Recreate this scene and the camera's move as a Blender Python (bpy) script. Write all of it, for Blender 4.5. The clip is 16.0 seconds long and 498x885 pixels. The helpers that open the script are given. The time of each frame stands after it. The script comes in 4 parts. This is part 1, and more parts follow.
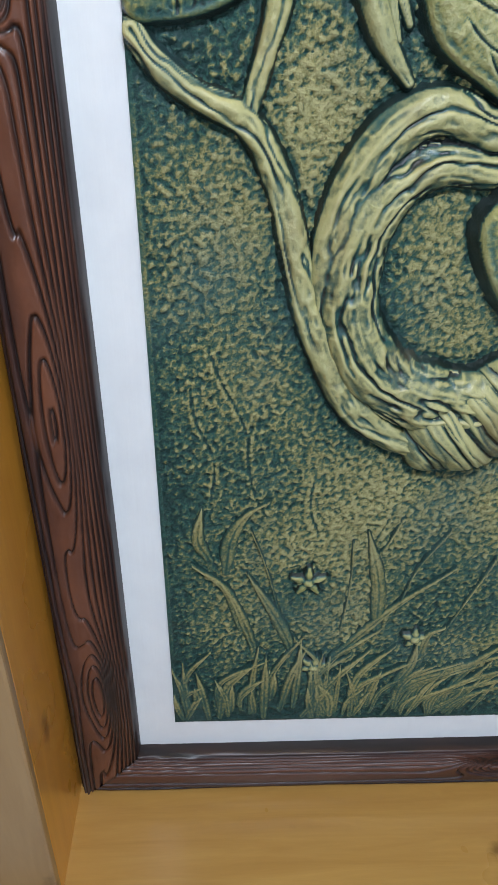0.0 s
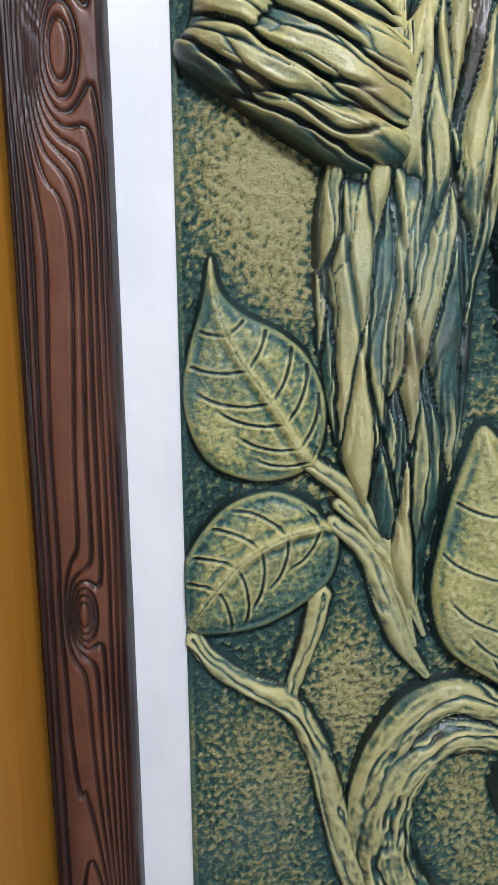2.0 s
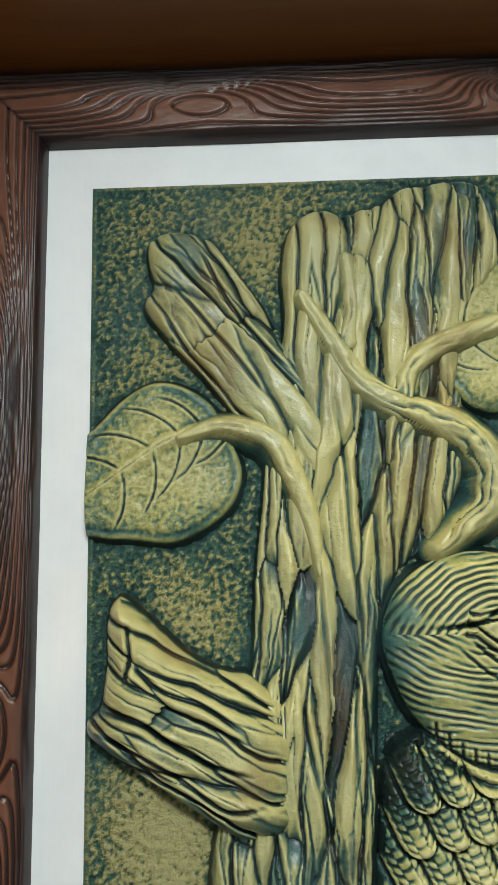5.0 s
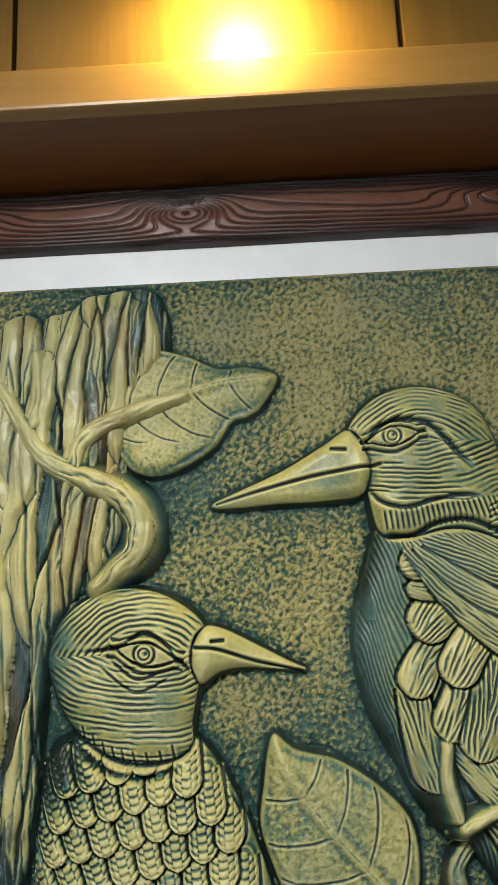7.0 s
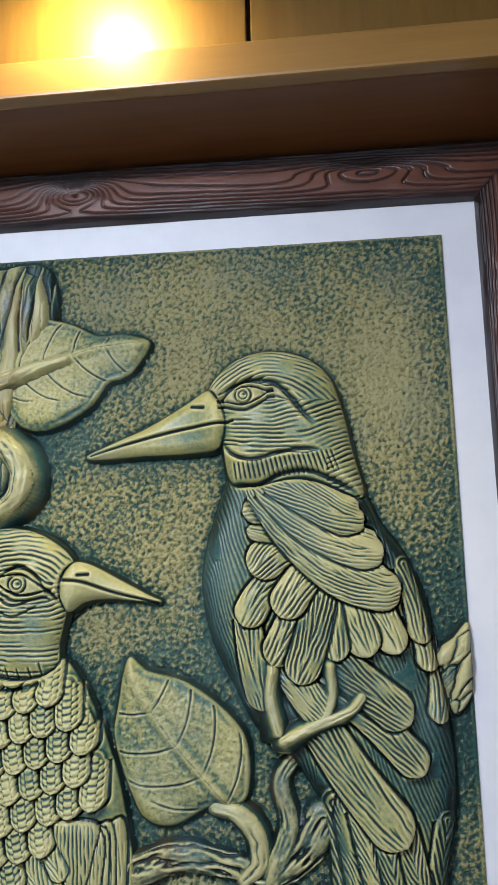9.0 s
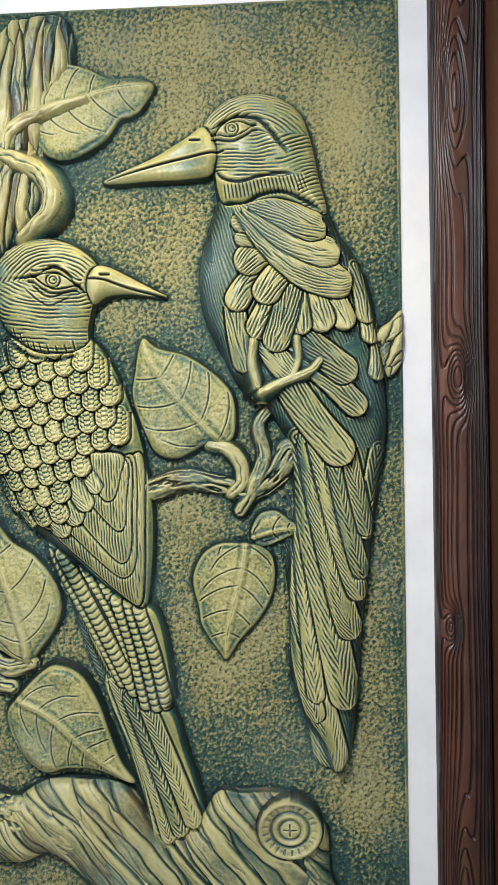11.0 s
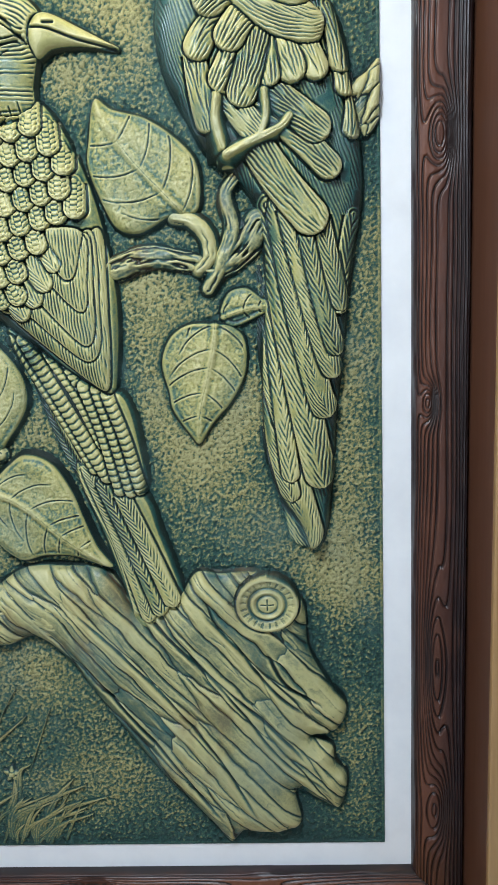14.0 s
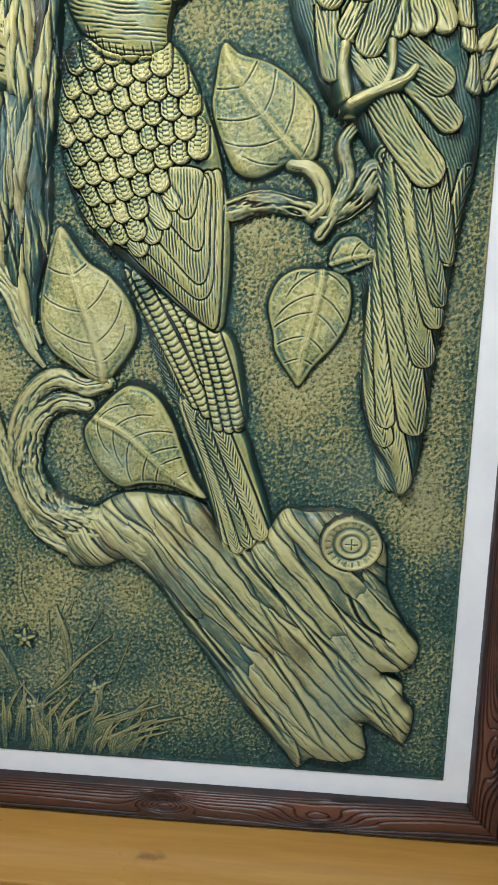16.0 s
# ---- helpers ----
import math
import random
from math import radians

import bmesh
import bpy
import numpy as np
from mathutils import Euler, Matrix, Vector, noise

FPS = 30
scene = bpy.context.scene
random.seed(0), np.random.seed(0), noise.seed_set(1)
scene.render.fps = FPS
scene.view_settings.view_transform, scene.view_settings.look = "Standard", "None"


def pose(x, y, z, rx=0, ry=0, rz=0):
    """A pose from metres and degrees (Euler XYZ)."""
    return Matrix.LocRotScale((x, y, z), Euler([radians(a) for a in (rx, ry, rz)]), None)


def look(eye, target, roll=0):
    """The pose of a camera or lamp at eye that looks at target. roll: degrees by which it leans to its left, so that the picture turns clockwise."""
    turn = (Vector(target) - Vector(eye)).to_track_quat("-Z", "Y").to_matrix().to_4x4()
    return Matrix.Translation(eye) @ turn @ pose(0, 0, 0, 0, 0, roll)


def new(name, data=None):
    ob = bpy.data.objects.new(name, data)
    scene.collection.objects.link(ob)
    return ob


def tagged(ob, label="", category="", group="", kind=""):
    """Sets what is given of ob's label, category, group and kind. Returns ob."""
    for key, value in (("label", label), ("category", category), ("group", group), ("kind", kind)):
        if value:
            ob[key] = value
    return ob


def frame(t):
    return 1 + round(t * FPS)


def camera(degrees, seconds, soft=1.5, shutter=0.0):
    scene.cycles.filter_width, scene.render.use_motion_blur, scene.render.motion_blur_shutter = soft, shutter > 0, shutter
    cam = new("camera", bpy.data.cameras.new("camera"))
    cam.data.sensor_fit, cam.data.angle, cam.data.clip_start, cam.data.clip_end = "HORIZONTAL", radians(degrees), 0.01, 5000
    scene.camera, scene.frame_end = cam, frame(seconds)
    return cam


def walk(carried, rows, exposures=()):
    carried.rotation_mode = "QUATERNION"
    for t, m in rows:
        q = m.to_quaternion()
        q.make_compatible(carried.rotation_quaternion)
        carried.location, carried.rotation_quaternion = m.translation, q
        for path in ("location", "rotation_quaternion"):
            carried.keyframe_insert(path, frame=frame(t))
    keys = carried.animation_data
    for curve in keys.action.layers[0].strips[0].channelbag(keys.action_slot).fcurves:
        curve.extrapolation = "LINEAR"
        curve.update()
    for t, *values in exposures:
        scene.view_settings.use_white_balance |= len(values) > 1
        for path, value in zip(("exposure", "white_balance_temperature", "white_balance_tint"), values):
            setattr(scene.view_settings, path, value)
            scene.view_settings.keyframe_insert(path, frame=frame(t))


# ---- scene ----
# The camera and its walk
cam = camera(35.9, 16.0, soft=0.9)
PATH = [
    (0, (0.079, -0.688, 1.492), (0.129, 1.008, 0.433), 0.1),
    (0.5, (0.067, -0.677, 1.577), (0.108, 1.121, 0.701), -0.0),
    (1, (0.077, -0.678, 1.646), (0.108, 1.177, 0.898), -0.1),
    (1.5, (0.074, -0.681, 1.723), (0.084, 1.235, 1.15), -0.2),
    (2, (0.066, -0.682, 1.784), (0.052, 1.273, 1.363), -0.5),
    (2.5, (0.054, -0.684, 1.83), (0.021, 1.293, 1.532), -0.6),
    (3, (0.067, -0.687, 1.896), (-0.01, 1.303, 1.715), -0.7),
    (3.2, (0.078, -0.691, 1.922), (-0.025, 1.303, 1.809), -0.7),
    (5.3, (0.24, -0.786, 2.103), (0.199, 1.177, 2.484), -1.4),
    (5.5, (0.292, -0.79, 2.1), (0.223, 1.171, 2.487), -1.3),
    (6, (0.354, -0.83, 2.11), (0.287, 1.133, 2.488), -1.3),
    (6.5, (0.444, -0.917, 2.121), (0.358, 1.043, 2.513), -2.2),
    (7, (0.564, -0.968, 2.097), (0.512, 0.989, 2.508), -2.4),
    (7.5, (0.709, -0.967, 2.098), (0.59, 0.989, 2.496), -1.1),
    (8, (0.777, -0.998, 2.094), (0.605, 0.953, 2.499), -1.0),
    (8.5, (0.816, -1.03, 2.085), (0.612, 0.918, 2.488), -1.1),
    (8.7, (0.829, -1.035, 2.07), (0.621, 0.915, 2.461), -1.1),
    (10.8, (0.803, -1.303, 1.778), (0.686, 0.692, 1.849), -0.8),
    (11, (0.81, -1.334, 1.769), (0.697, 0.662, 1.76), -0.8),
    (11.5, (0.799, -1.37, 1.688), (0.712, 0.625, 1.569), 0.0),
    (12, (0.809, -1.371, 1.615), (0.722, 0.616, 1.407), 0.4),
    (12.5, (0.817, -1.379, 1.628), (0.752, 0.604, 1.375), 0.4),
    (13, (0.847, -1.366, 1.633), (0.786, 0.617, 1.377), -1.2),
    (13.5, (0.858, -1.299, 1.643), (0.79, 0.682, 1.378), -2.6),
    (14, (0.829, -1.29, 1.621), (0.746, 0.676, 1.263), -2.2),
    (14.5, (0.785, -1.301, 1.622), (0.713, 0.664, 1.254), -1.2),
    (15, (0.751, -1.325, 1.59), (0.636, 0.634, 1.205), 0.4),
    (15.5, (0.756, -1.362, 1.569), (0.577, 0.585, 1.148), 0.9),
    (16, (0.716, -1.361, 1.577), (0.557, 0.587, 1.152), 1.2),
]
EXPOSURES = [(0.0, 0.22, 5750, 11), (2.4, -0.07, 6050, 17), (3.2, -0.17, 6150, 13), (5.5, -0.42, 6700, 2), (6.5, -0.42, 7000, 6), (8.0, -0.26, 5700, 17), (8.7, -0.26, 5700, 17), (11.0, 0.22, 6400, 14), (11.8, 0.28, 5950, 11), (13.5, 0.3, 5700, 8), (16.0, 0.26, 6250, 10)]
walk(cam, [(t, look(eye, target, roll)) for t, eye, target, roll in PATH], EXPOSURES)

# World and lights: daylight from an unseen, assumed window behind the viewer, and a downlight in the ceiling over the
# niche
world = bpy.data.worlds.new("world")
scene.world = world
world.use_nodes = True
wn = world.node_tree.nodes
sky = wn.new("ShaderNodeTexSky")
sky.sky_type, sky.sun_disc, sky.sun_elevation, sky.sun_rotation = "NISHITA", False, radians(35), radians(200)
wn["Background"].inputs["Strength"].default_value = 0.12
world.node_tree.links.new(sky.outputs["Color"], wn["Background"].inputs["Color"])


def area_lamp(name, eye, target, power, size_x, size_y, color):
    d = bpy.data.lights.new(name, "AREA")
    d.shape, d.size, d.size_y, d.energy, d.color = "RECTANGLE", size_x, size_y, power, color
    ob = new(name, d)
    ob.matrix_world = look(eye, target)
    return ob


WIN_X, WIN_Z, WIN_W, WIN_H = 0.5, 1.65, 1.3, 1.5
ROOM_BACK, ROOM_L, ROOM_R, CEIL = -3.3, -1.5, 2.7, 2.85
COOL = (0.82, 0.92, 1.0)
area_lamp("window_daylight", (WIN_X, ROOM_BACK - 0.02, WIN_Z), (WIN_X - 0.1, 0, WIN_Z - 0.1), 13, WIN_W, WIN_H, COOL)
# Weak fill from the right, added behind an unseen side window.
area_lamp("added_side_fill", (ROOM_R + 0.02, -1.5, 1.7), (0.3, -0.4, 1.4), 2, 1.1, 1.4, COOL)
LAMP = (0.3, -1.3)
# Unseen ceiling light, assumed because the relief is lit from above.
area_lamp("ceiling_light_glow", (*LAMP, CEIL - 0.045), (LAMP[0] + 0.1, LAMP[1] + 0.7, 0.6), 58, 0.4, 0.4, (0.92, 0.97, 1.0))

spot = bpy.data.lights.new("downlight_beam", "SPOT")
spot.energy, spot.color, spot.spot_size, spot.spot_blend, spot.shadow_soft_size = 22, (1.0, 0.8, 0.28), radians(150), 1.0, 0.03
spot_ob = new("downlight_beam", spot)
spot_ob.matrix_world = look((0.55, -0.275, CEIL - 0.03), (0.54, -0.1, 2.70))


# Materials
def material(name):
    m = bpy.data.materials.new(name)
    m.use_nodes = True
    nt = m.node_tree
    return m, nt, nt.nodes["Principled BSDF"]


def node(nt, kind, **inputs):
    n = nt.nodes.new(kind)
    for key, value in inputs.items():
        n.inputs[key.replace("_", " ")].default_value = value
    return n


def coords(nt, scale=(1, 1, 1), random_shift=False):
    tc = nt.nodes.new("ShaderNodeTexCoord")
    mp = nt.nodes.new("ShaderNodeMapping")
    mp.inputs["Scale"].default_value = scale
    nt.links.new(tc.outputs["Object"], mp.inputs["Vector"])
    if random_shift:
        oi = nt.nodes.new("ShaderNodeObjectInfo")
        mul = nt.nodes.new("ShaderNodeMath")
        mul.operation = "MULTIPLY"
        mul.inputs[1].default_value = 17.0
        nt.links.new(oi.outputs["Random"], mul.inputs[0])
        comb = nt.nodes.new("ShaderNodeCombineXYZ")
        for k in range(3):
            nt.links.new(mul.outputs[0], comb.inputs[k])
        nt.links.new(comb.outputs[0], mp.inputs["Location"])
    return mp.outputs["Vector"]


def noise_tex(nt, vec, scale, detail=4.0, rough=0.55, distortion=0.0):
    n = node(nt, "ShaderNodeTexNoise", Scale=scale, Detail=detail, Roughness=rough, Distortion=distortion)
    nt.links.new(vec, n.inputs["Vector"])
    return n.outputs["Fac"]


def ramp(nt, fac, stops):
    r = nt.nodes.new("ShaderNodeValToRGB")
    el = r.color_ramp.elements
    while len(el) < len(stops):
        el.new(0.5)
    for e, (p, c) in zip(el, stops):
        e.position, e.color = p, (*c, 1)
    nt.links.new(fac, r.inputs["Fac"])
    return r.outputs["Color"]


def mix(nt, a, b, fac, blend="MIX"):
    m = nt.nodes.new("ShaderNodeMix")
    m.data_type, m.blend_type = "RGBA", blend
    for sock, v in ((m.inputs[6], a), (m.inputs[7], b), (m.inputs[0], fac)):
        if hasattr(v, "is_output"):
            nt.links.new(v, sock)
        else:
            sock.default_value = v if sock is m.inputs[0] else (*v, 1)
    return m.outputs[2]


def math_node(nt, op, a, b=0.0, clamp=False):
    m = nt.nodes.new("ShaderNodeMath")
    m.operation, m.use_clamp = op, clamp
    for sock, v in zip(m.inputs, (a, b)):
        if hasattr(v, "is_output"):
            nt.links.new(v, sock)
        else:
            sock.default_value = v
    return m.outputs[0]


def bump(nt, bsdf, height, strength, distance):
    b = nt.nodes.new("ShaderNodeBump")
    b.inputs["Strength"].default_value, b.inputs["Distance"].default_value = strength, distance
    nt.links.new(height, b.inputs["Height"])
    nt.links.new(b.outputs["Normal"], bsdf.inputs["Normal"])


def attribute(nt, name):
    a = nt.nodes.new("ShaderNodeAttribute")
    a.attribute_name = name
    return a.outputs["Fac"]


def wood(name, light, dark, along, rough=0.3, coat=0.4):
    """Varnished wood with its grain along the axis named."""
    m, nt, b = material(name)
    s = {"x": (1.2, 14, 14), "y": (14, 1.2, 14), "z": (14, 14, 1.2)}[along]
    v = coords(nt, s, True)
    grain = noise_tex(nt, v, 3.0, 6, 0.65, 0.6)
    fine = noise_tex(nt, v, 14.0, 4, 0.7)
    blotch = noise_tex(nt, coords(nt, (1, 1, 1), True), 5.0, 3)
    c = ramp(nt, grain, [(0.3, dark), (0.7, light)])
    c = mix(nt, c, tuple(0.62 * q for q in dark), math_node(nt, "MULTIPLY", fine, 0.35))
    c = mix(nt, c, tuple(0.8 * q for q in light), math_node(nt, "MULTIPLY", blotch, 0.5))
    vo = node(nt, "ShaderNodeTexVoronoi", Scale=4.2)
    nt.links.new(coords(nt, {"x": (0.7, 1.6, 1.6), "y": (1.6, 0.7, 1.6), "z": (1.6, 1.6, 0.7)}[along], True), vo.inputs["Vector"])
    rag = math_node(nt, "ADD", vo.outputs["Distance"], math_node(nt, "MULTIPLY", math_node(nt, "SUBTRACT", noise_tex(nt, coords(nt), 55.0, 3), 0.5), 0.16))
    knot = ramp(nt, rag, [(0.03, (1, 1, 1)), (0.1, (0, 0, 0))])
    c = mix(nt, c, tuple(0.35 * q for q in dark), math_node(nt, "MULTIPLY", knot, 0.75))
    nt.links.new(c, b.inputs["Base Color"])
    nt.links.new(math_node(nt, "ADD", math_node(nt, "MULTIPLY", blotch, 0.2), rough - 0.1), b.inputs["Roughness"])
    b.inputs["Coat Weight"].default_value = coat
    b.inputs["Coat Roughness"].default_value = 0.18
    bump(nt, b, grain, 0.12, 0.002)
    return m


# Niche light put into colour: left lining brightened, right lining and soffit darkened.
honey_x = wood("honey_wood_x", (0.58, 0.33, 0.085), (0.42, 0.21, 0.045), "x")
lit_honey_z = wood("lit_honey_wood_z", (0.85, 0.40, 0.045), (0.66, 0.27, 0.03), "z")
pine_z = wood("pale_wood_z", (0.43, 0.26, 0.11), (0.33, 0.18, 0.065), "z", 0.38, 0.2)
shaded_side_z = wood("shaded_lining_z", (0.15, 0.062, 0.032), (0.1, 0.038, 0.02), "z", 0.4, 0.2)
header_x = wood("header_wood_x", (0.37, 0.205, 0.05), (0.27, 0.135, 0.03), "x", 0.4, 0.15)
shaded_soffit_x = wood("shaded_soffit_wood_x", (0.22, 0.082, 0.017), (0.14, 0.046, 0.009), "x", 0.5, 0.08)
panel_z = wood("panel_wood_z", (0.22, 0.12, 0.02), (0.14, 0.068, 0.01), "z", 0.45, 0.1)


def plain(name, color, rough=0.8, scale=6.0):
    m, nt, b = material(name)
    f = noise_tex(nt, coords(nt), scale, 5)
    nt.links.new(ramp(nt, f, [(0.3, tuple(0.88 * c for c in color)), (0.7, color)]), b.inputs["Base Color"])
    b.inputs["Roughness"].default_value = rough
    bump(nt, b, noise_tex(nt, coords(nt), scale * 12, 3), 0.15, 0.002)
    return m


wall_paint = plain("wall_paint", (0.76, 0.76, 0.75))
floor_stone = plain("floor_stone", (0.42, 0.42, 0.41), 0.5)
dark_gap = plain("dark_gap", (0.03, 0.018, 0.01))


def white_mat():
    m, nt, b = material("white_painted_plaster")
    v = coords(nt)
    stroke = noise_tex(nt, coords(nt, (60, 60, 5)), 2.2, 4)
    f = noise_tex(nt, v, 9.0, 5, 0.6)
    nt.links.new(ramp(nt, f, [(0.25, (0.74, 0.74, 0.75)), (0.6, (0.83, 0.83, 0.83))]), b.inputs["Base Color"])
    b.inputs["Roughness"].default_value = 0.42
    bump(nt, b, math_node(nt, "ADD", stroke, noise_tex(nt, v, 45.0, 2)), 0.2, 0.0012)
    return m


mat_white = white_mat()


def stained_wood():
    """Carved frame: red-brown stain, almost black in the cuts and towards the edges, where stain and painted shade mix.
    """
    m, nt, b = material("carved_stained_wood")
    cut = attribute(nt, "cut")
    edge = attribute(nt, "edge_stain_shade")
    f = noise_tex(nt, coords(nt), 14.0, 5, 0.6)
    fine = noise_tex(nt, coords(nt), 160.0, 3)
    c = ramp(nt, f, [(0.25, (0.075, 0.026, 0.015)), (0.75, (0.16, 0.058, 0.029))])
    c = mix(nt, c, (0.19, 0.08, 0.045), math_node(nt, "MULTIPLY", fine, 0.3))
    c = mix(nt, c, (0.02, 0.010, 0.011), edge)
    c = mix(nt, c, (0.008, 0.004, 0.004), cut)
    nt.links.new(c, b.inputs["Base Color"])
    nt.links.new(math_node(nt, "ADD", math_node(nt, "MULTIPLY", f, 0.25), 0.27), b.inputs["Roughness"])
    bump(nt, b, fine, 0.15, 0.001)
    return m


frame_wood = stained_wood()


# Building helpers
def part(name, bm, mat, parent=None, label=""):
    me = bpy.data.meshes.new(name)
    bm.to_mesh(me)
    bm.free()
    me.materials.append(mat)
    ob = new(name, me)
    ob.parent = parent
    if label:
        tagged(ob, label)
    return ob


def box_bm(x0, x1, y0, y1, z0, z1, bevel=0.003):
    bm = bmesh.new()
    bmesh.ops.create_cube(bm, size=1.0)
    for v in bm.verts:
        v.co = ((x0 + x1) / 2 + v.co.x * (x1 - x0), (y0 + y1) / 2 + v.co.y * (y1 - y0), (z0 + z1) / 2 + v.co.z * (z1 - z0))
    if bevel:
        bmesh.ops.bevel(bm, geom=bm.edges[:], offset=bevel, segments=2, affect="EDGES", profile=0.6)
    return bm


def board(name, x0, x1, y0, y1, z0, z1, mat, bevel=0.003, parent=None, label="", kind="structure", category=""):
    ob = part(name, box_bm(x0, x1, y0, y1, z0, z1, bevel), mat, parent)
    if parent is None:
        tagged(ob, label, category, kind=kind)
    return ob


# Niche opening: x from NL to NR, z from NB to NT; the relief's field is 1.00 m wide and FH high from z FZ
NL, NR, NB, NT, FZ, FH = -0.140, 1.145, 0.492, 2.662, 0.62, 1.906
MAT_IN = 0.048
board("wall_niche_back", NL - 0.02, NR + 0.02, 0.012, 0.05, NB - 0.02, NT + 0.02, wall_paint, 0, label="plastered back of the niche behind the relief")
board("niche_side_1", NL - 0.03, NL, -0.157, 0.012, NB - 0.03, NT, lit_honey_z, 0.002, label="honey-coloured varnished wood lining, brightened as the lit niche side", category="wall lining")
board("niche_side_2", NR, NR + 0.03, -0.157, 0.012, NB - 0.03, NT, shaded_side_z, 0.002, label="varnished wood lining of the niche side, dark brown for shade", category="wall lining")
board("niche_sill", NL - 0.12, NR + 0.12, -0.204, 0.012, NB - 0.03, NB, honey_x, 0.004, label="honey pine sill board with brown knots under the framed relief", category="sill")
board("niche_soffit", NL, NR, -0.178, 0.012, NT, NT + 0.02, shaded_soffit_x, 0.002, label="varnished wood soffit over the framed relief, brown for shade", category="soffit")
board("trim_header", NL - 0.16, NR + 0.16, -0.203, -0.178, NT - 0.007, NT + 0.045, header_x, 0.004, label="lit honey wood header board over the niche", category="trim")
board("trim_jamb_1", NL - 0.14, NL + 0.001, -0.172, -0.157, NB, NT - 0.007, pine_z, 0.004, label="pale varnished wood jamb board beside the niche", category="trim")
board("trim_jamb_2", NR - 0.001, NR + 0.14, -0.172, -0.157, NB, NT - 0.007, pine_z, 0.004, label="pale varnished wood jamb board beside the niche", category="trim")
board("trim_sill_front", NL - 0.14, NR + 0.14, -0.215, -0.2045, NB - 0.1, NB - 0.004, header_x, 0.004, label="wood apron board under the niche sill", category="trim")

# Room that closes the place; floor, far walls and their windows are unseen and assumed
wall_n = tagged(new("wall_north"), "wood-panelled wall round the niche", "wall", kind="structure")
GROOVE = 0.467
for i in range(-4, 7):
    xa = 0.277 + GROOVE * i
    xa0, xa1 = max(xa, ROOM_L), min(xa + GROOVE, ROOM_R)
    if xa1 - xa0 < 0.02:
        continue
    part("wood_panel", box_bm(xa0 + 0.003, xa1 - 0.003, -0.162, -0.14, NT + 0.03, CEIL, 0.002), panel_z, wall_n)
board("wall_north_backing", ROOM_L, ROOM_R, -0.139, -0.12, NT + 0.022, CEIL, dark_gap, 0, label="dark backing behind the panel joints")
part("side_panel", box_bm(ROOM_L, NL - 0.031, -0.15, -0.1, NB - 0.1, NT + 0.028, 0), panel_z, wall_n)
part("side_panel", box_bm(NR + 0.031, ROOM_R, -0.15, -0.1, NB - 0.1, NT + 0.028, 0), panel_z, wall_n)
part("lower_panel", box_bm(ROOM_L, ROOM_R, -0.17, -0.1, 0, NB - 0.102, 0), panel_z, wall_n)
board("floor", ROOM_L, ROOM_R, ROOM_BACK, 0.05, -0.05, 0, floor_stone, 0, label="plain grey stone floor of the room", category="floor")
board("ceiling", ROOM_L, ROOM_R, ROOM_BACK, 0.05, CEIL + 0.001, CEIL + 0.05, panel_z, 0, label="varnished wood ceiling over the niche", category="ceiling")
board("wall_west", ROOM_L - 0.1, ROOM_L, ROOM_BACK, 0.05, 0, CEIL, wall_paint, 0, label="plain painted side wall", category="wall")


def wall_with_window(name, axis, at, a0, a1, c, w, h, zc):
    """A plain wall across the axis named, with a window opening of w x h centred at c, zc."""
    hub = tagged(new(name), "plain painted wall with a window", "wall", kind="structure")
    for b0, b1, z0, z1 in ((a0, c - w / 2, 0, CEIL), (c + w / 2, a1, 0, CEIL), (c - w / 2, c + w / 2, 0, zc - h / 2), (c - w / 2, c + w / 2, zc + h / 2, CEIL)):
        if axis == "y":
            part("wall_section", box_bm(b0, b1, at - 0.12, at, z0, z1, 0), wall_paint, hub)
        else:
            part("wall_section", box_bm(at, at + 0.12, b0, b1, z0, z1, 0), wall_paint, hub)


wall_with_window("wall_south", "y", ROOM_BACK, ROOM_L, ROOM_R, WIN_X, WIN_W, WIN_H, WIN_Z)
wall_with_window("wall_east", "x", ROOM_R, ROOM_BACK, 0.05, -1.5, 1.1, 1.4, 1.7)

lamp_hub = tagged(new("ceiling_light"), "square white ceiling light panel, unseen, assumed for the overhead light", "ceiling light")
part("frame", box_bm(LAMP[0] - 0.3, LAMP[0] + 0.3, LAMP[1] - 0.3, LAMP[1] + 0.3, CEIL - 0.03, CEIL, 0.004), plain("lamp_white", (0.8, 0.8, 0.8)), lamp_hub)


# Relief modelling: every carved form is a height field over its own stretch of the panel (centimetres, z up from the field's lower edge)
class Patch:
    """A stretch of the panel with a height h over it; starts far below the ground plate."""

    def __init__(self, curves, margin=1.2, res=0.15):
        pts = np.concatenate([np.array(c, float) for c in curves])
        self.x0, self.z0 = max(pts[:, 0].min() - margin, 0.0), max(pts[:, 1].min() - margin, -0.6)
        x1, z1 = min(pts[:, 0].max() + margin, 100.0), min(pts[:, 1].max() + margin, FH * 100)
        self.res = res
        nx, nz = int((x1 - self.x0) / res) + 1, int((z1 - self.z0) / res) + 1
        self.X, self.Z = (a.astype(np.float32) for a in np.meshgrid(self.x0 + res * np.arange(nx), self.z0 + res * np.arange(nz)))
        self.h = np.full(self.X.shape, -9.0)
        self.paint = np.zeros(self.X.shape)

    def window(self, pts, margin):
        pts = np.array(pts, float)
        i0, i1 = int((pts[:, 0].min() - margin - self.x0) / self.res), int((pts[:, 0].max() + margin - self.x0) / self.res) + 2
        j0, j1 = int((pts[:, 1].min() - margin - self.z0) / self.res), int((pts[:, 1].max() + margin - self.z0) / self.res) + 2
        n = self.X.shape
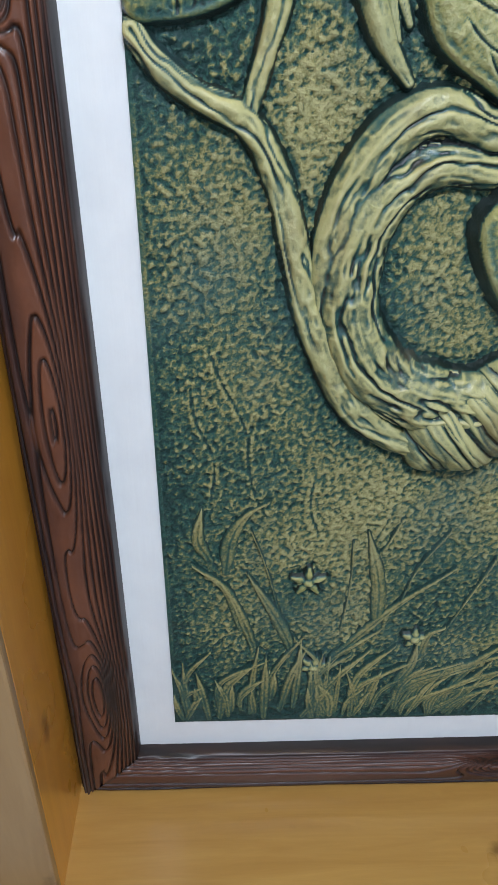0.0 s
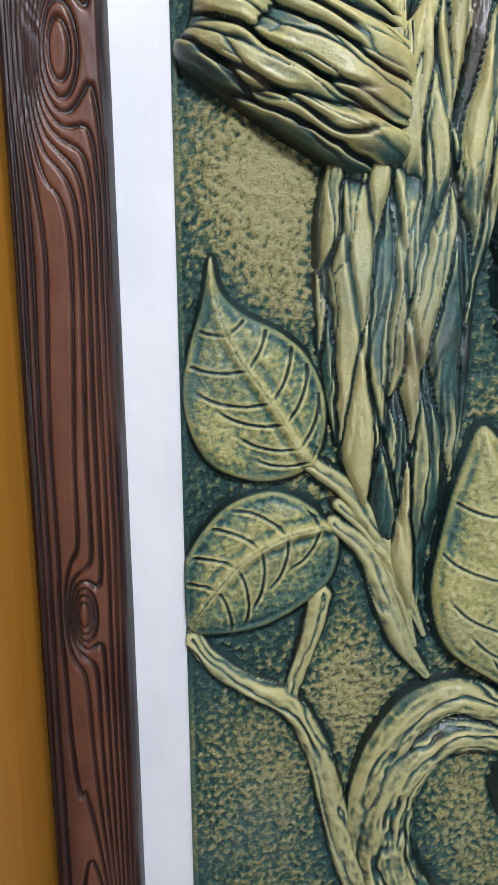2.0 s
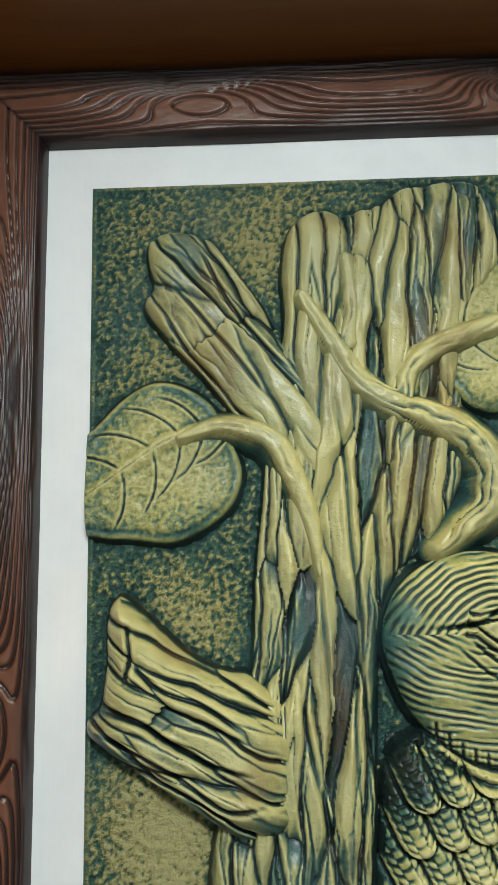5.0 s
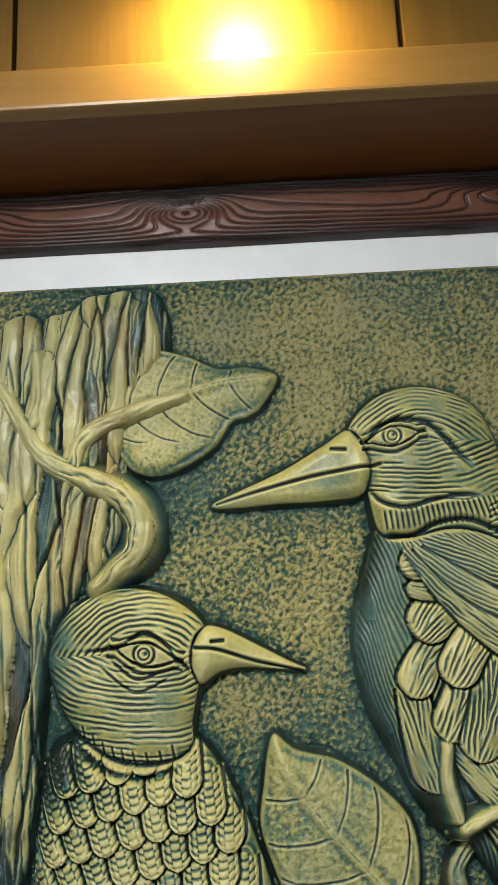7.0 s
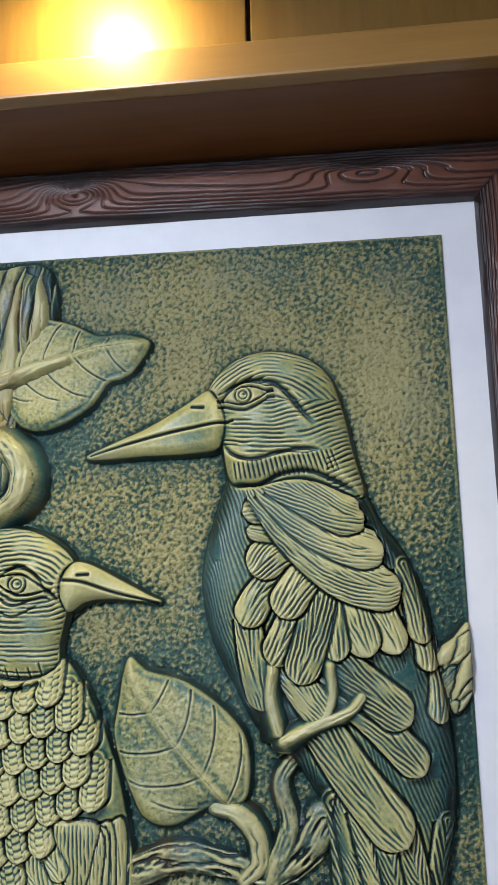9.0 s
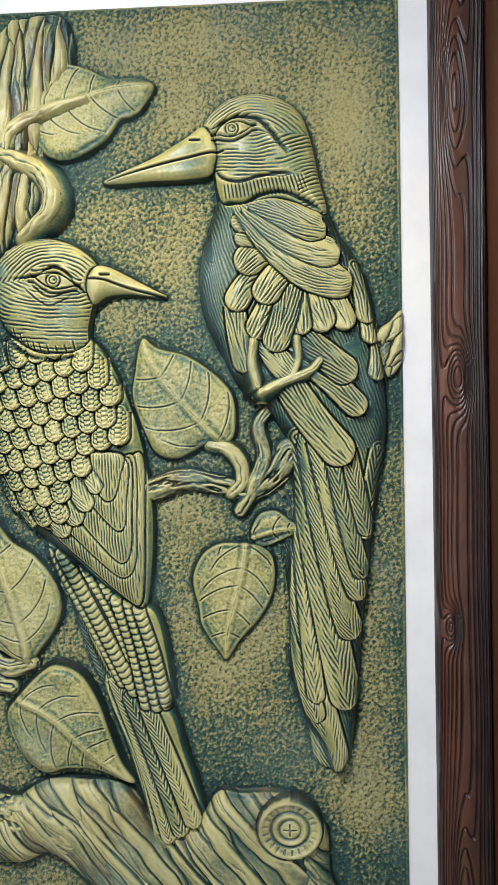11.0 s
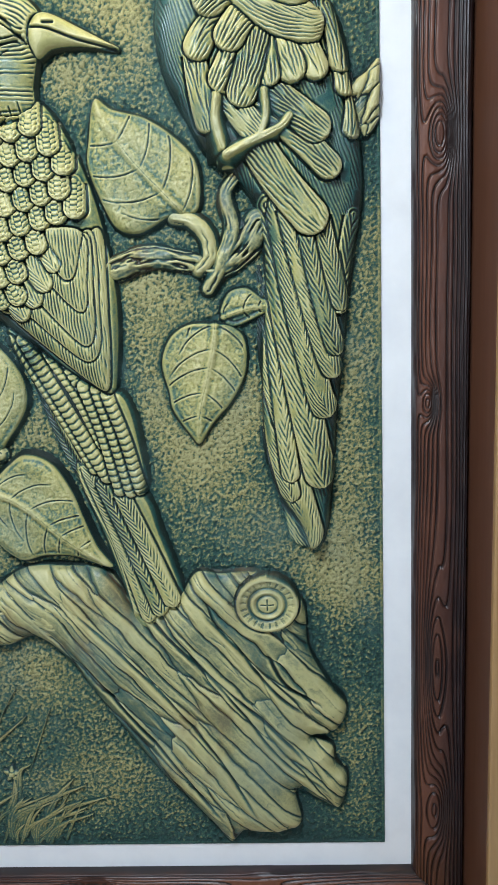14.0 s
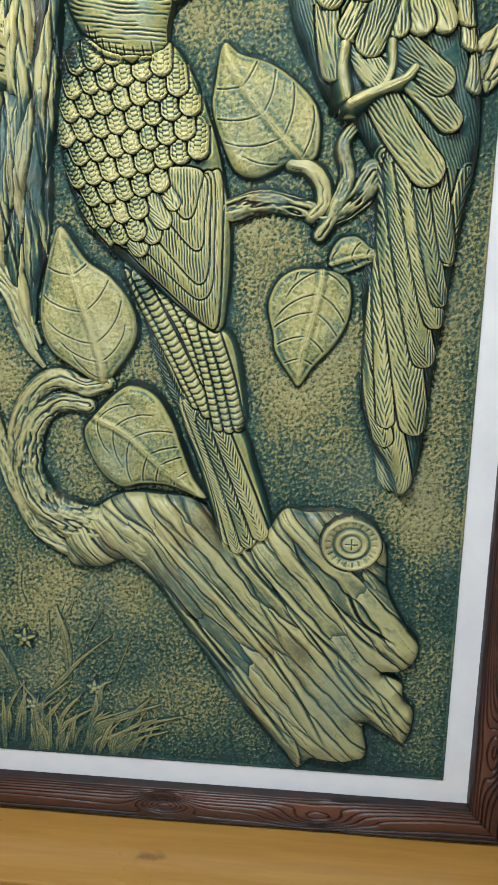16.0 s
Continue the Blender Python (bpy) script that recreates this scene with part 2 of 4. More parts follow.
        return slice(min(max(j0, 0), n[0] - 2), max(j1, 2)), slice(min(max(i0, 0), n[1] - 2), max(i1, 2))


TABLE = np.random.RandomState(7).rand(128, 128)


def vnoise(x, z, seed=0):
    """Smooth value noise in 0 to 1."""
    x, z = x + 13.7 * seed, z + 7.3 * seed
    i, j = np.floor(x).astype(int), np.floor(z).astype(int)
    u, v = x - i, z - j
    u, v = u * u * (3 - 2 * u), v * v * (3 - 2 * v)
    a, b = TABLE[i % 128, j % 128], TABLE[(i + 1) % 128, j % 128]
    c, d = TABLE[i % 128, (j + 1) % 128], TABLE[(i + 1) % 128, (j + 1) % 128]
    return (a * (1 - u) + b * u) * (1 - v) + (c * (1 - u) + d * u) * v


def fbm(x, z, seed=0, octaves=3):
    return sum(vnoise(x * 2**k, z * 2**k, seed + 5 * k) * 0.5**k for k in range(octaves)) / (2 - 0.5 ** (octaves - 1))


def grit(x, z, seed=0, octaves=3):
    """Noise with no grain of its own: each octave is turned against the last."""
    out = 0.0
    for k in range(octaves):
        a = 0.7 + 1.2 * k
        out = out + 0.6**k * vnoise((x * math.cos(a) - z * math.sin(a)) * 1.9**k, (x * math.sin(a) + z * math.cos(a)) * 1.9**k, seed + 5 * k)
    return out / sum(0.6**k for k in range(octaves))


def spline(pts, closed=False, n=7):
    """A smooth curve through a few control points."""
    p = np.array(pts, float)
    if len(p) == 2:
        return p[0] + (p[1] - p[0]) * np.linspace(0, 1, 2 * n)[:, None]
    q = np.concatenate([p[-1:], p, p[:2]]) if closed else np.concatenate([2 * p[:1] - p[1:2], p, 2 * p[-1:] - p[-2:-1]])
    t = np.linspace(0, 1, n, endpoint=False)[:, None]
    out = [0.5 * (2 * b + (c - a) * t + (2 * a - 5 * b + 4 * c - d) * t**2 + (3 * b - a - 3 * c + d) * t**3) for a, b, c, d in zip(q, q[1:], q[2:], q[3:])]
    return np.concatenate(out if closed else out + [p[-1:]])


def along(X, Z, curve):
    """Distance to an open curve, the share of its length at the nearest place, the side (signed distance) and the length."""
    seg = np.diff(curve, axis=0)
    lens = np.hypot(seg[:, 0], seg[:, 1]) + 1e-9
    total = lens.sum()
    best = np.full(X.shape, 1e9, np.float32)
    s, side = np.zeros(X.shape, np.float32), np.zeros(X.shape, np.float32)
    start = 0.0
    for ax, az, dx, dz, le in np.column_stack([curve[:-1], seg, lens]).tolist():
        k = np.clip(((X - ax) * dx + (Z - az) * dz) / le**2, 0, 1)
        ex, ez = X - ax - k * dx, Z - az - k * dz
        d = ex * ex + ez * ez
        near = d < best
        best = np.where(near, d, best)
        s = np.where(near, (start + k * le) / total, s)
        side = np.where(near, dx * ez - dz * ex, side)
        start += le
    d = np.sqrt(best)
    return d, s, np.where(side > 0, d, -d), total


def inside(X, Z, curve):
    """Signed distance to a closed curve, positive inside."""
    ring = np.concatenate([curve, curve[:1]])
    d = along(X, Z, ring)[0]
    odd = np.zeros(X.shape, bool)
    for ax, az, bx, bz in np.column_stack([ring[:-1], ring[1:]]).tolist():
        if az != bz:
            odd ^= ((az > Z) != (bz > Z)) & (X < (bx - ax) * (Z - az) / (bz - az) + ax)
    return np.where(odd, d, -d)


def dome(d, rim, height, width, steep=1.6):
    """Height over the plate: a rim at the outline, rounding up to the crown; a steep flank outside."""
    k = np.clip(d / width, 0, 1)
    return np.where(d > 0, rim + height * np.sqrt(np.maximum(1 - (1 - k) ** 2, 0)), rim + steep * d)


def blob(p, pts, rim, height, width, steep=1.6):
    d = inside(p.X, p.Z, spline(pts, True))
    p.h = np.maximum(p.h, dome(d, rim, height, width, steep))
    return d


def stroke(p, pts, radii, base=0.0, round_k=0.85, furrows=3.0, depth=0.12, seed=1):
    """A twig or branch: round in section, with furrows that run along it."""
    c = spline(pts)
    w = p.window(c, max(radii) + 1.2)
    X, Z = p.X[w], p.Z[w]
    d, s, side, total = along(X, Z, c)
    r = np.interp(s, np.linspace(0, 1, len(radii)), radii) * (0.9 + 0.25 * fbm(s * total * 0.35, side * 0.1, seed))
    u = np.clip(d / r, 0, 1)
    h = base + round_k * r * np.sqrt(np.maximum(1 - u * u, 0))
    wob = fbm(s * total * 0.22, side * 0.7, seed + 3)
    h = h - 3.2 * depth * r**0.5 * np.abs(np.cos(side / r * furrows * 1.9 + 7.0 * wob)) ** 5 * np.clip(2.2 * vnoise(s * total * 0.3, side * 0.8, seed + 6) - 0.3, 0, 1) * (u < 0.95) + 0.6 * depth * np.sin(side / r * furrows * 3.1 + 8.0 * wob) - 0.3 * np.abs(vnoise(s * total * 0.7, side * 1.7, seed + 9) - 0.5) * np.minimum(r, 1.5) + 0.16 * (fbm(X * 1.1, Z * 1.1, seed) - 0.5)
    h = np.where(d > r, base - 1.9 * (d - r), h)
    p.h[w] = np.maximum(p.h[w], h)


def incise(p, pts, depth, width, raised=0.0, taper=True):
    """A cut line with an optional raised lip on both sides."""
    c = spline(pts)
    w = p.window(c, 5 * width)
    d, s, side, total = along(p.X[w], p.Z[w], c)
    f = np.clip(6 * s, 0, 1) * np.clip(6 * (1 - s), 0, 1) if taper else 1.0
    p.h[w] += f * (raised * np.exp(-((d / (2.2 * width)) ** 2)) - (depth + raised) * np.exp(-((d / width) ** 2)))


def ridge(p, pts, height, width, taper=True):
    c = spline(pts)
    w = p.window(c, 4 * width)
    d, s, side, total = along(p.X[w], p.Z[w], c)
    f = np.clip(1.25 - s, 0.2, 1) if taper else 1.0
    p.h[w] += f * height * (np.exp(-((d / width) ** 2)) - 0.45 * np.exp(-(((d - 1.9 * width) / (0.7 * width)) ** 2)))


def feather(p, body, pts, r, lift, hatch=0.1, pitch=0.36, groove=0.5, square=0.3, slope=0.25, scale=False):
    """One carved feather laid over the body: rounded tip, combed cuts (crescents on a scale), and a deep cut all round it."""
    c = spline(pts)
    w = p.window(c, r + 1.0)
    X, Z = p.X[w], p.Z[w]
    d, s, side, total = along(X, Z, c)
    tip = min(r / total, 0.6)
    wide = r * np.where(s > 1 - tip, np.sqrt(np.maximum(1 - ((s - 1 + tip) / tip) ** 2, 0)), 0.75 + 0.25 * np.clip(s / max(1 - tip, 0.2), 0, 1) ** square)
    over = d - wide
    h = p.h[w]
    h = h - groove * np.exp(-((np.maximum(over, 0) / 0.34) ** 2)) * (s > 0.02)
    e = np.clip(d / np.maximum(wide, 1e-3), 0, 1)
    f = body[w] + lift * (0.1 + 0.9 * s) - 0.25 + 0.75 * min(r, 2.0) * 0.55 * np.sqrt(np.maximum(1 - e**2, 0))
    wob = 0.35 * (fbm(X * 0.5, Z * 0.5, 3) - 0.5)
    if scale:
        ph = s * total - 0.8 * (1 - (side / r) ** 2) + 0.42 * (np.abs(side) < r / 3) + 0.7 * wob
        cut = np.abs(np.cos(3.1416 * ph / 0.85)) ** 5 * np.clip(2.2 * vnoise(X * 0.9, Z * 0.9, 8), 0, 1.0) + 0.45 * np.exp(-(((np.abs(side) - r / 3) / 0.1) ** 2)) + 0.6 * np.exp(-(((wide - d - 0.42) / 0.1) ** 2))
    else:
        pitch = pitch * (0.8 + 0.45 * TABLE[int(abs(c[0][1]) * 13) % 128, int(abs(c[0][0]) * 13) % 128])
        ph = side + np.sign(side) * slope * s * total + 1.1 * wob + 0.35 * pitch * (vnoise(side * 1.3, s * total * 0.2, 11) - 0.5)
        cut = np.abs(np.cos(3.1416 * ph / pitch)) ** 3 * np.clip(2.6 * vnoise(s * total * 0.4 + 9 * r, side * 2.2, 5) - 0.35, 0.05, 1.3)
    f = f - hatch * cut * np.clip((wide - d) / 0.3, 0.15, 1)
    on = (over < 0) & (d < wide)
    p.h[w] = np.where(on, f, h)
    p.paint[w] = np.where(on, 0.3 * (s - 0.45) + 0.4 * (TABLE[int(abs(c[0][0]) * 7) % 128, int(abs(c[0][1]) * 7) % 128] - 0.5), p.paint[w])


def plume(p, body, outline, way, lift, hatch=0.24, pitch=0.5, groove=0.6):
    """One broad feather of a layered wing inside a closed outline, combed along the direction given."""
    c = spline(outline, True)
    w = p.window(c, 1.0)
    X, Z = p.X[w], p.Z[w]
    d = inside(X, Z, c)
    k = math.hypot(*way)
    a, b = (X * way[0] + Z * way[1]) / k, (-X * way[1] + Z * way[0]) / k
    cut = np.abs(np.cos(3.1416 * (b + 0.25 * a + 0.35 * (fbm(X * 0.5, Z * 0.5, 4) - 0.5)) / pitch)) ** 3 * np.clip(2.6 * vnoise(a * 0.5, b * 2.2, 6) - 0.35, 0.05, 1.3)
    f = body[w] + lift + 0.45 * np.sqrt(np.clip(d / 1.0, 0, 1)) - hatch * cut * np.clip(d / 0.4, 0.1, 1)
    p.h[w] = np.where(d > 0, f, p.h[w] - groove * np.exp(-((d / 0.3) ** 2)))
    p.paint[w] = np.where(d > 0, 0.1 * np.exp(-((d / 0.7) ** 2)), p.paint[w])


def cells(a, b, seed):
    """Scattered cells: the share from an edge between two cells (0) to its middle, and a number from 0 to 1 for each cell."""
    i0, j0 = np.floor(a).astype(int), np.floor(b).astype(int)
    f1, f2, tone = np.full(a.shape, 9.0), np.full(a.shape, 9.0), np.zeros(a.shape)
    for di in (-1, 0, 1):
        for dj in (-1, 0, 1):
            i, j = i0 + di, j0 + dj
            d = np.hypot(a - i - TABLE[(i + 7 * seed) % 128, (j + seed) % 128], b - j - TABLE[(i + seed) % 128, (j + 11 * seed + 50) % 128])
            tone = np.where(d < f1, TABLE[(i + 3 * seed + 31) % 128, (j + 5 * seed + 17) % 128], tone)
            f2 = np.where(d < f1, f1, np.minimum(f2, d))
            f1 = np.minimum(f1, d)
    return f2 - f1, tone


def bark(p, mask, ux, uz, amp=0.9, wide=2.0, long=12.0, seed=2, tones=0.5):
    """Torn bark: long plates along the direction (ux, uz), each at its own height, parted by sharp clefts with ragged edges."""
    a, b = p.X * ux + p.Z * uz, -p.X * uz + p.Z * ux
    b = b + 2.6 * (fbm(a * 0.07, b * 0.12, seed + 1) - 0.5) + 0.7 * (fbm(a * 0.3, b * 0.4, seed + 2) - 0.5)
    a = a + 2.5 * (fbm(a * 0.2, b * 0.6, seed + 3) - 0.5)
    gap, tone = cells(a / long, b / wide, seed)
    gap2, tone2 = cells(a / (0.7 * long), b / (0.5 * wide), seed + 9)
    some = np.clip(3.0 * fbm(a * 0.08, b * 0.3, seed + 5) - 1.0, 0, 1)
    h = 1.0 * amp * (np.clip(gap * 3.8, 0, 1) ** 0.6 - 0.85) + 1.3 * amp * (tone - 0.5) + 0.3 * amp * np.clip(gap, 0, 1)
    h = h + 0.45 * amp * some * (np.clip(gap2 * 4.0, 0, 1) ** 0.6 - 0.85) + 0.35 * amp * some * (tone2 - 0.5)
    h = h + 0.45 * amp * (fbm(a * 0.25, b * 0.6, seed + 8, 3) - 0.5)
    p.h = np.where(mask > -0.4, p.h + h * np.clip(0.4 + mask, 0, 1), p.h)
    p.paint += tones * (tone - 0.5) + 0.5 * tones * some * (tone2 - 0.5)


def box_blur(a, n):
    a = a.astype(np.float64)
    for axis in (0, 1):
        pad = [(0, 0), (0, 0)]
        pad[axis] = (n + 1, n)
        c = np.cumsum(np.pad(a, pad, mode="edge"), axis=axis)
        a = (np.take(c, range(2 * n + 1, c.shape[axis]), axis) - np.take(c, range(0, c.shape[axis] - 2 * n - 1), axis)) / (2 * n + 1)
    return a


def soft_blur(a, cm, res):
    n = max(int(cm / res / 1.7), 1)
    return box_blur(box_blur(a, n), n)


COVER_RES = 0.25
cover = np.zeros((int(FH * 100 / COVER_RES) + 1, int(100 / COVER_RES) + 1))


def carve(name, p, mat, parent, label="", gilt=0.0, crisp=1.0, cut_below=-0.12, hollow=True):
    """Turns a patch into a mesh; raised places take more of the dry-brushed gold, hollows keep the dark glaze."""
    h = np.maximum(p.h, -0.5)
    body = (h > min(0.25, cut_below + 0.1)).astype(float) + 1e-3
    fine = np.clip(h - soft_blur(h * body, 0.4, p.res) / soft_blur(body, 0.4, p.res), -0.6, 0.4)
    broad = np.clip(h - soft_blur(h * body, 1.8, p.res) / soft_blur(body, 1.8, p.res), -0.8, 0.8)
    g = 0.46 + gilt + crisp * 3.6 * fine + 0.62 * broad + p.paint
    keep = h > cut_below
    cells = keep[:-1, :-1] | keep[1:, :-1] | keep[:-1, 1:] | keep[1:, 1:]
    used = np.zeros(h.shape, bool)
    used[:-1, :-1] |= cells
    used[1:, :-1] |= cells
    used[:-1, 1:] |= cells
    used[1:, 1:] |= cells
    ids = np.cumsum(used.ravel()).reshape(h.shape) - 1
    co = np.stack([p.X[used] * 0.01, -h[used] * 0.01 - 0.002, FZ + p.Z[used] * 0.01], 1)
    j, i = np.nonzero(cells)
    quads = np.stack([ids[j, i], ids[j, i + 1], ids[j + 1, i + 1], ids[j + 1, i]], 1)
    me = bpy.data.meshes.new(name)
    me.vertices.add(len(co))
    me.vertices.foreach_set("co", co.ravel())
    me.loops.add(quads.size)
    me.loops.foreach_set("vertex_index", quads.ravel().astype(np.int32))
    me.polygons.add(len(quads))
    me.polygons.foreach_set("loop_start", np.arange(0, quads.size, 4, dtype=np.int32))
    me.polygons.foreach_set("use_smooth", np.ones(len(quads), bool))
    me.update(calc_edges=True)
    at = me.attributes.new("gilt", "FLOAT", "POINT")
    at.data.foreach_set("value", np.clip(g[used], -0.5, 1.5).astype(np.float32))
    me.materials.append(mat)
    ob = new(name, me)
    ob.parent = parent
    if label:
        tagged(ob, label)
    if not hollow:
        return ob
    zi = np.clip((p.Z[keep] / COVER_RES).astype(int), 0, cover.shape[0] - 1)
    xi = np.clip((p.X[keep] / COVER_RES).astype(int), 0, cover.shape[1] - 1)
    cover[zi, xi] = 1.0
    return ob


def patina(name, grain=0.5, gold=(0.345, 0.325, 0.105), olive=(0.105, 0.165, 0.09), teal=(0.016, 0.08, 0.074), deep=(0.005, 0.014, 0.012), rough_bump=0.4, umber=0.0, deep_bump=0.0016, mid_scale=170.0, coat=0.3, coat_rough=0.28, rough=0.27):
    """Verdigris glaze with gold dry-brushed over the raised parts."""
    m, nt, b = material(name)
    g = attribute(nt, "gilt")
    v = coords(nt)
    big = noise_tex(nt, v, 11.0, 4, 0.6)
    mid = noise_tex(nt, v, mid_scale, 4, 0.65)
    fine = noise_tex(nt, v, 520.0, 3, 0.6)
    f = math_node(nt, "ADD", g, math_node(nt, "MULTIPLY", math_node(nt, "SUBTRACT", big, 0.5), 0.75))
    f = math_node(nt, "ADD", f, math_node(nt, "MULTIPLY", math_node(nt, "SUBTRACT", mid, 0.5), grain))
    f = math_node(nt, "ADD", f, math_node(nt, "MULTIPLY", math_node(nt, "SUBTRACT", fine, 0.5), grain * 0.5))
    f = math_node(nt, "ADD", math_node(nt, "MULTIPLY", f, 0.86), 0.0, True)
    c = ramp(nt, f, [(0.06, deep), (0.27, teal), (0.46, olive), (0.66, gold), (0.95, (0.50, 0.46, 0.21))])
    cool = noise_tex(nt, coords(nt), 7.0, 3)
    c = mix(nt, c, (0.10, 0.19, 0.19), math_node(nt, "MULTIPLY", ramp(nt, cool, [(0.5, (0, 0, 0)), (0.75, (1, 1, 1))]), 0.4))
    if umber:
        u = noise_tex(nt, coords(nt, (1, 1, 0.5)), 16.0, 3)
        c = mix(nt, c, (0.16, 0.085, 0.022), math_node(nt, "MULTIPLY", ramp(nt, u, [(0.56, (0, 0, 0)), (0.7, (1, 1, 1))]), umber))
    nt.links.new(c, b.inputs["Base Color"])
    b.inputs["Coat Weight"].default_value, b.inputs["Coat Roughness"].default_value = coat, coat_rough
    nt.links.new(math_node(nt, "ADD", math_node(nt, "MULTIPLY", mid, 0.3), rough), b.inputs["Roughness"])
    bump(nt, b, math_node(nt, "ADD", mid, math_node(nt, "MULTIPLY", fine, 0.5)), rough_bump, deep_bump)
    return m


leaf_paint = patina("leaf_patina", 0.42, rough_bump=0.8, deep_bump=0.0028, coat=0.25, coat_rough=0.32, rough=0.27)
bark_paint = patina("bark_patina", 0.4, gold=(0.41, 0.385, 0.165), olive=(0.14, 0.17, 0.09), umber=0.4, rough_bump=0.65, deep_bump=0.0025)
bird_paint = patina("plumage_patina", 0.45, rough_bump=0.55, deep_bump=0.002)
ground_paint = patina("ground_patina", 1.15, deep_bump=0.006, mid_scale=240.0, gold=(0.35, 0.315, 0.12), olive=(0.12, 0.17, 0.085), teal=(0.034, 0.115, 0.092), deep=(0.014, 0.055, 0.048), rough_bump=1.0, coat=0.12, coat_rough=0.35, rough=0.33)


def relief_leaf(label, outline, rib, base=0.6, crown=0.9, veins=6, gilt=0.15, stem_r=0.45, wave=0.25, seed=0):
    p = Patch([outline, rib])
    rc = spline(rib)
    d = inside(p.X, p.Z, spline(outline, True))
    dr, s, side, total = along(p.X, p.Z, rc)
    h = dome(d, 0.55 * base, crown + 0.45 * base, 2.6)
    edge_k = -0.1 + 1.1 * fbm(p.X * 0.25, p.Z * 0.25, seed + 3)
    h = h + edge_k * (0.22 * np.exp(-(((d - 0.3) / 0.25) ** 2)) - 0.2 * np.exp(-(((d - 0.85) / 0.25) ** 2)))
    h = h + wave * np.sin(side * 0.75 + 3 * fbm(p.X * 0.12, p.Z * 0.12, seed)) * np.clip(d, 0, 1)
    p.h = np.where(d > 0, h + 0.34 * (grit(p.X * 1.8, p.Z * 1.8, seed) - 0.5) * np.clip(d, 0, 1), h)
    n = len(rc)
    for k in range(veins):
        f = 0.12 + 0.72 * k / max(veins - 1, 1)
        i = int(f * (n - 2))
        a, t = rc[i], rc[min(i + 2, n - 1)] - rc[i]
        t = t / (np.hypot(*t) + 1e-9)
        for sgn in (1, -1):
            nrm = np.array([-t[1], t[0]]) * sgn
            L = total * (0.34 - 0.2 * abs(f - 0.55))
            q = [a, a + (nrm * 0.32 + t * 0.22 * VEIN_DIR) * L, a + (nrm * 0.62 + t * 0.6 * VEIN_DIR) * L, a + (nrm * 0.8 + t * 1.05 * VEIN_DIR) * L]
            w = p.window(q, 1.0)
            before = p.h[w].copy()
            incise(p, q, 0.32, 0.14, 0.24)
            p.h[w] = np.where(d[w] > 0.5, p.h[w], before)
    ridge(p, rib, 0.42, stem_r)
    incise(p, [tuple(q) for q in rc[:: max(n // 6, 1)]], 0.16, 0.08, 0.0)
    p.h = np.where(d < -0.9, np.minimum(p.h, -0.3), p.h)
    p.paint = 0.34 * np.clip(d / 3.5, 0, 1) - 0.24 + 0.45 * (grit(p.X * 0.13, p.Z * 0.13, seed + 4, 2) - 0.5)
    return carve("leaf", p, leaf_paint, relief_panel, label, gilt)


VEIN_DIR = 0.7

relief_panel = tagged(new("framed_relief"), "green-gold plaster relief of birds, leaves and bark, dark carved frame", "relief")

# Bark: the standing trunk with its torn top
TRUNK = [(16.2, 139.7), (16.8, 148.3), (17.7, 155.6), (18.4, 162.6), (19.4, 168.5), (20.4, 174.1), (20.3, 179.8), (21.4, 184.6), (24.5, 186.6), (26.9, 186), (30.6, 186.8), (33.1, 188.5), (36.9, 189.2), (39.9, 189.6), (42.6, 188.3), (43.8, 184.6), (43.7, 180.8), (39.1, 174), (38.2, 166.7), (38.2, 159.1), (34.6, 151.8), (30.5, 148), (28.7, 142.7), (27.9, 134.8), (27.6, 122.9)] + [(25.7, 115.5), (25.3, 106.4), (24.5, 99.2), (22.5, 92.3), (21.6, 84.8), (18, 92.3), (14.4, 100.2), (12.5, 108), (12, 115.6), (12, 121.6), (13.9, 130.4)]
p = Patch([TRUNK], 1.2, 0.13)
d = blob(p, TRUNK, 0.3, 2.0, 4.5)
bark(p, d, 0.06, 1.0, 1.05, 2.3, 17.0, 2, 0.85)
for line in ([(20.6, 158.9), (22.5, 151), (23.2, 142.8), (23.6, 135), (22.7, 127.5), (23.2, 122.2)], [(24.8, 167), (25.8, 159.4), (26.1, 150.9), (26.8, 142.7), (25.8, 135), (25.9, 127.5)], [(13.9, 122.6), (14.9, 115.7), (16.4, 108.1), (18.4, 100.4), (20.5, 91)], [(17.2, 128.4), (18.7, 120.6), (19.8, 113.2), (21.8, 104), (22.6, 97.3)], [(20.5, 139.7), (21.5, 132.2), (23, 125.4), (23.9, 117.6), (24.7, 110.6)], [(29.1, 176.7), (30.2, 171.7), (29.6, 164.5), (30, 157.5), (29.5, 150.8)]):
    incise(p, line, 0.55, 0.3, 0.35)
# Trunk's edge by the bird: dark umber tone, deepened for the gap's shade.
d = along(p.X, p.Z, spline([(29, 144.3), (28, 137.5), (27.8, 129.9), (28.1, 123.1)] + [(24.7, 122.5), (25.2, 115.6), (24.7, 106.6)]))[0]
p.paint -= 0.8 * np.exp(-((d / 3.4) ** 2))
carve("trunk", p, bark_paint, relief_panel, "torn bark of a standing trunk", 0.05)

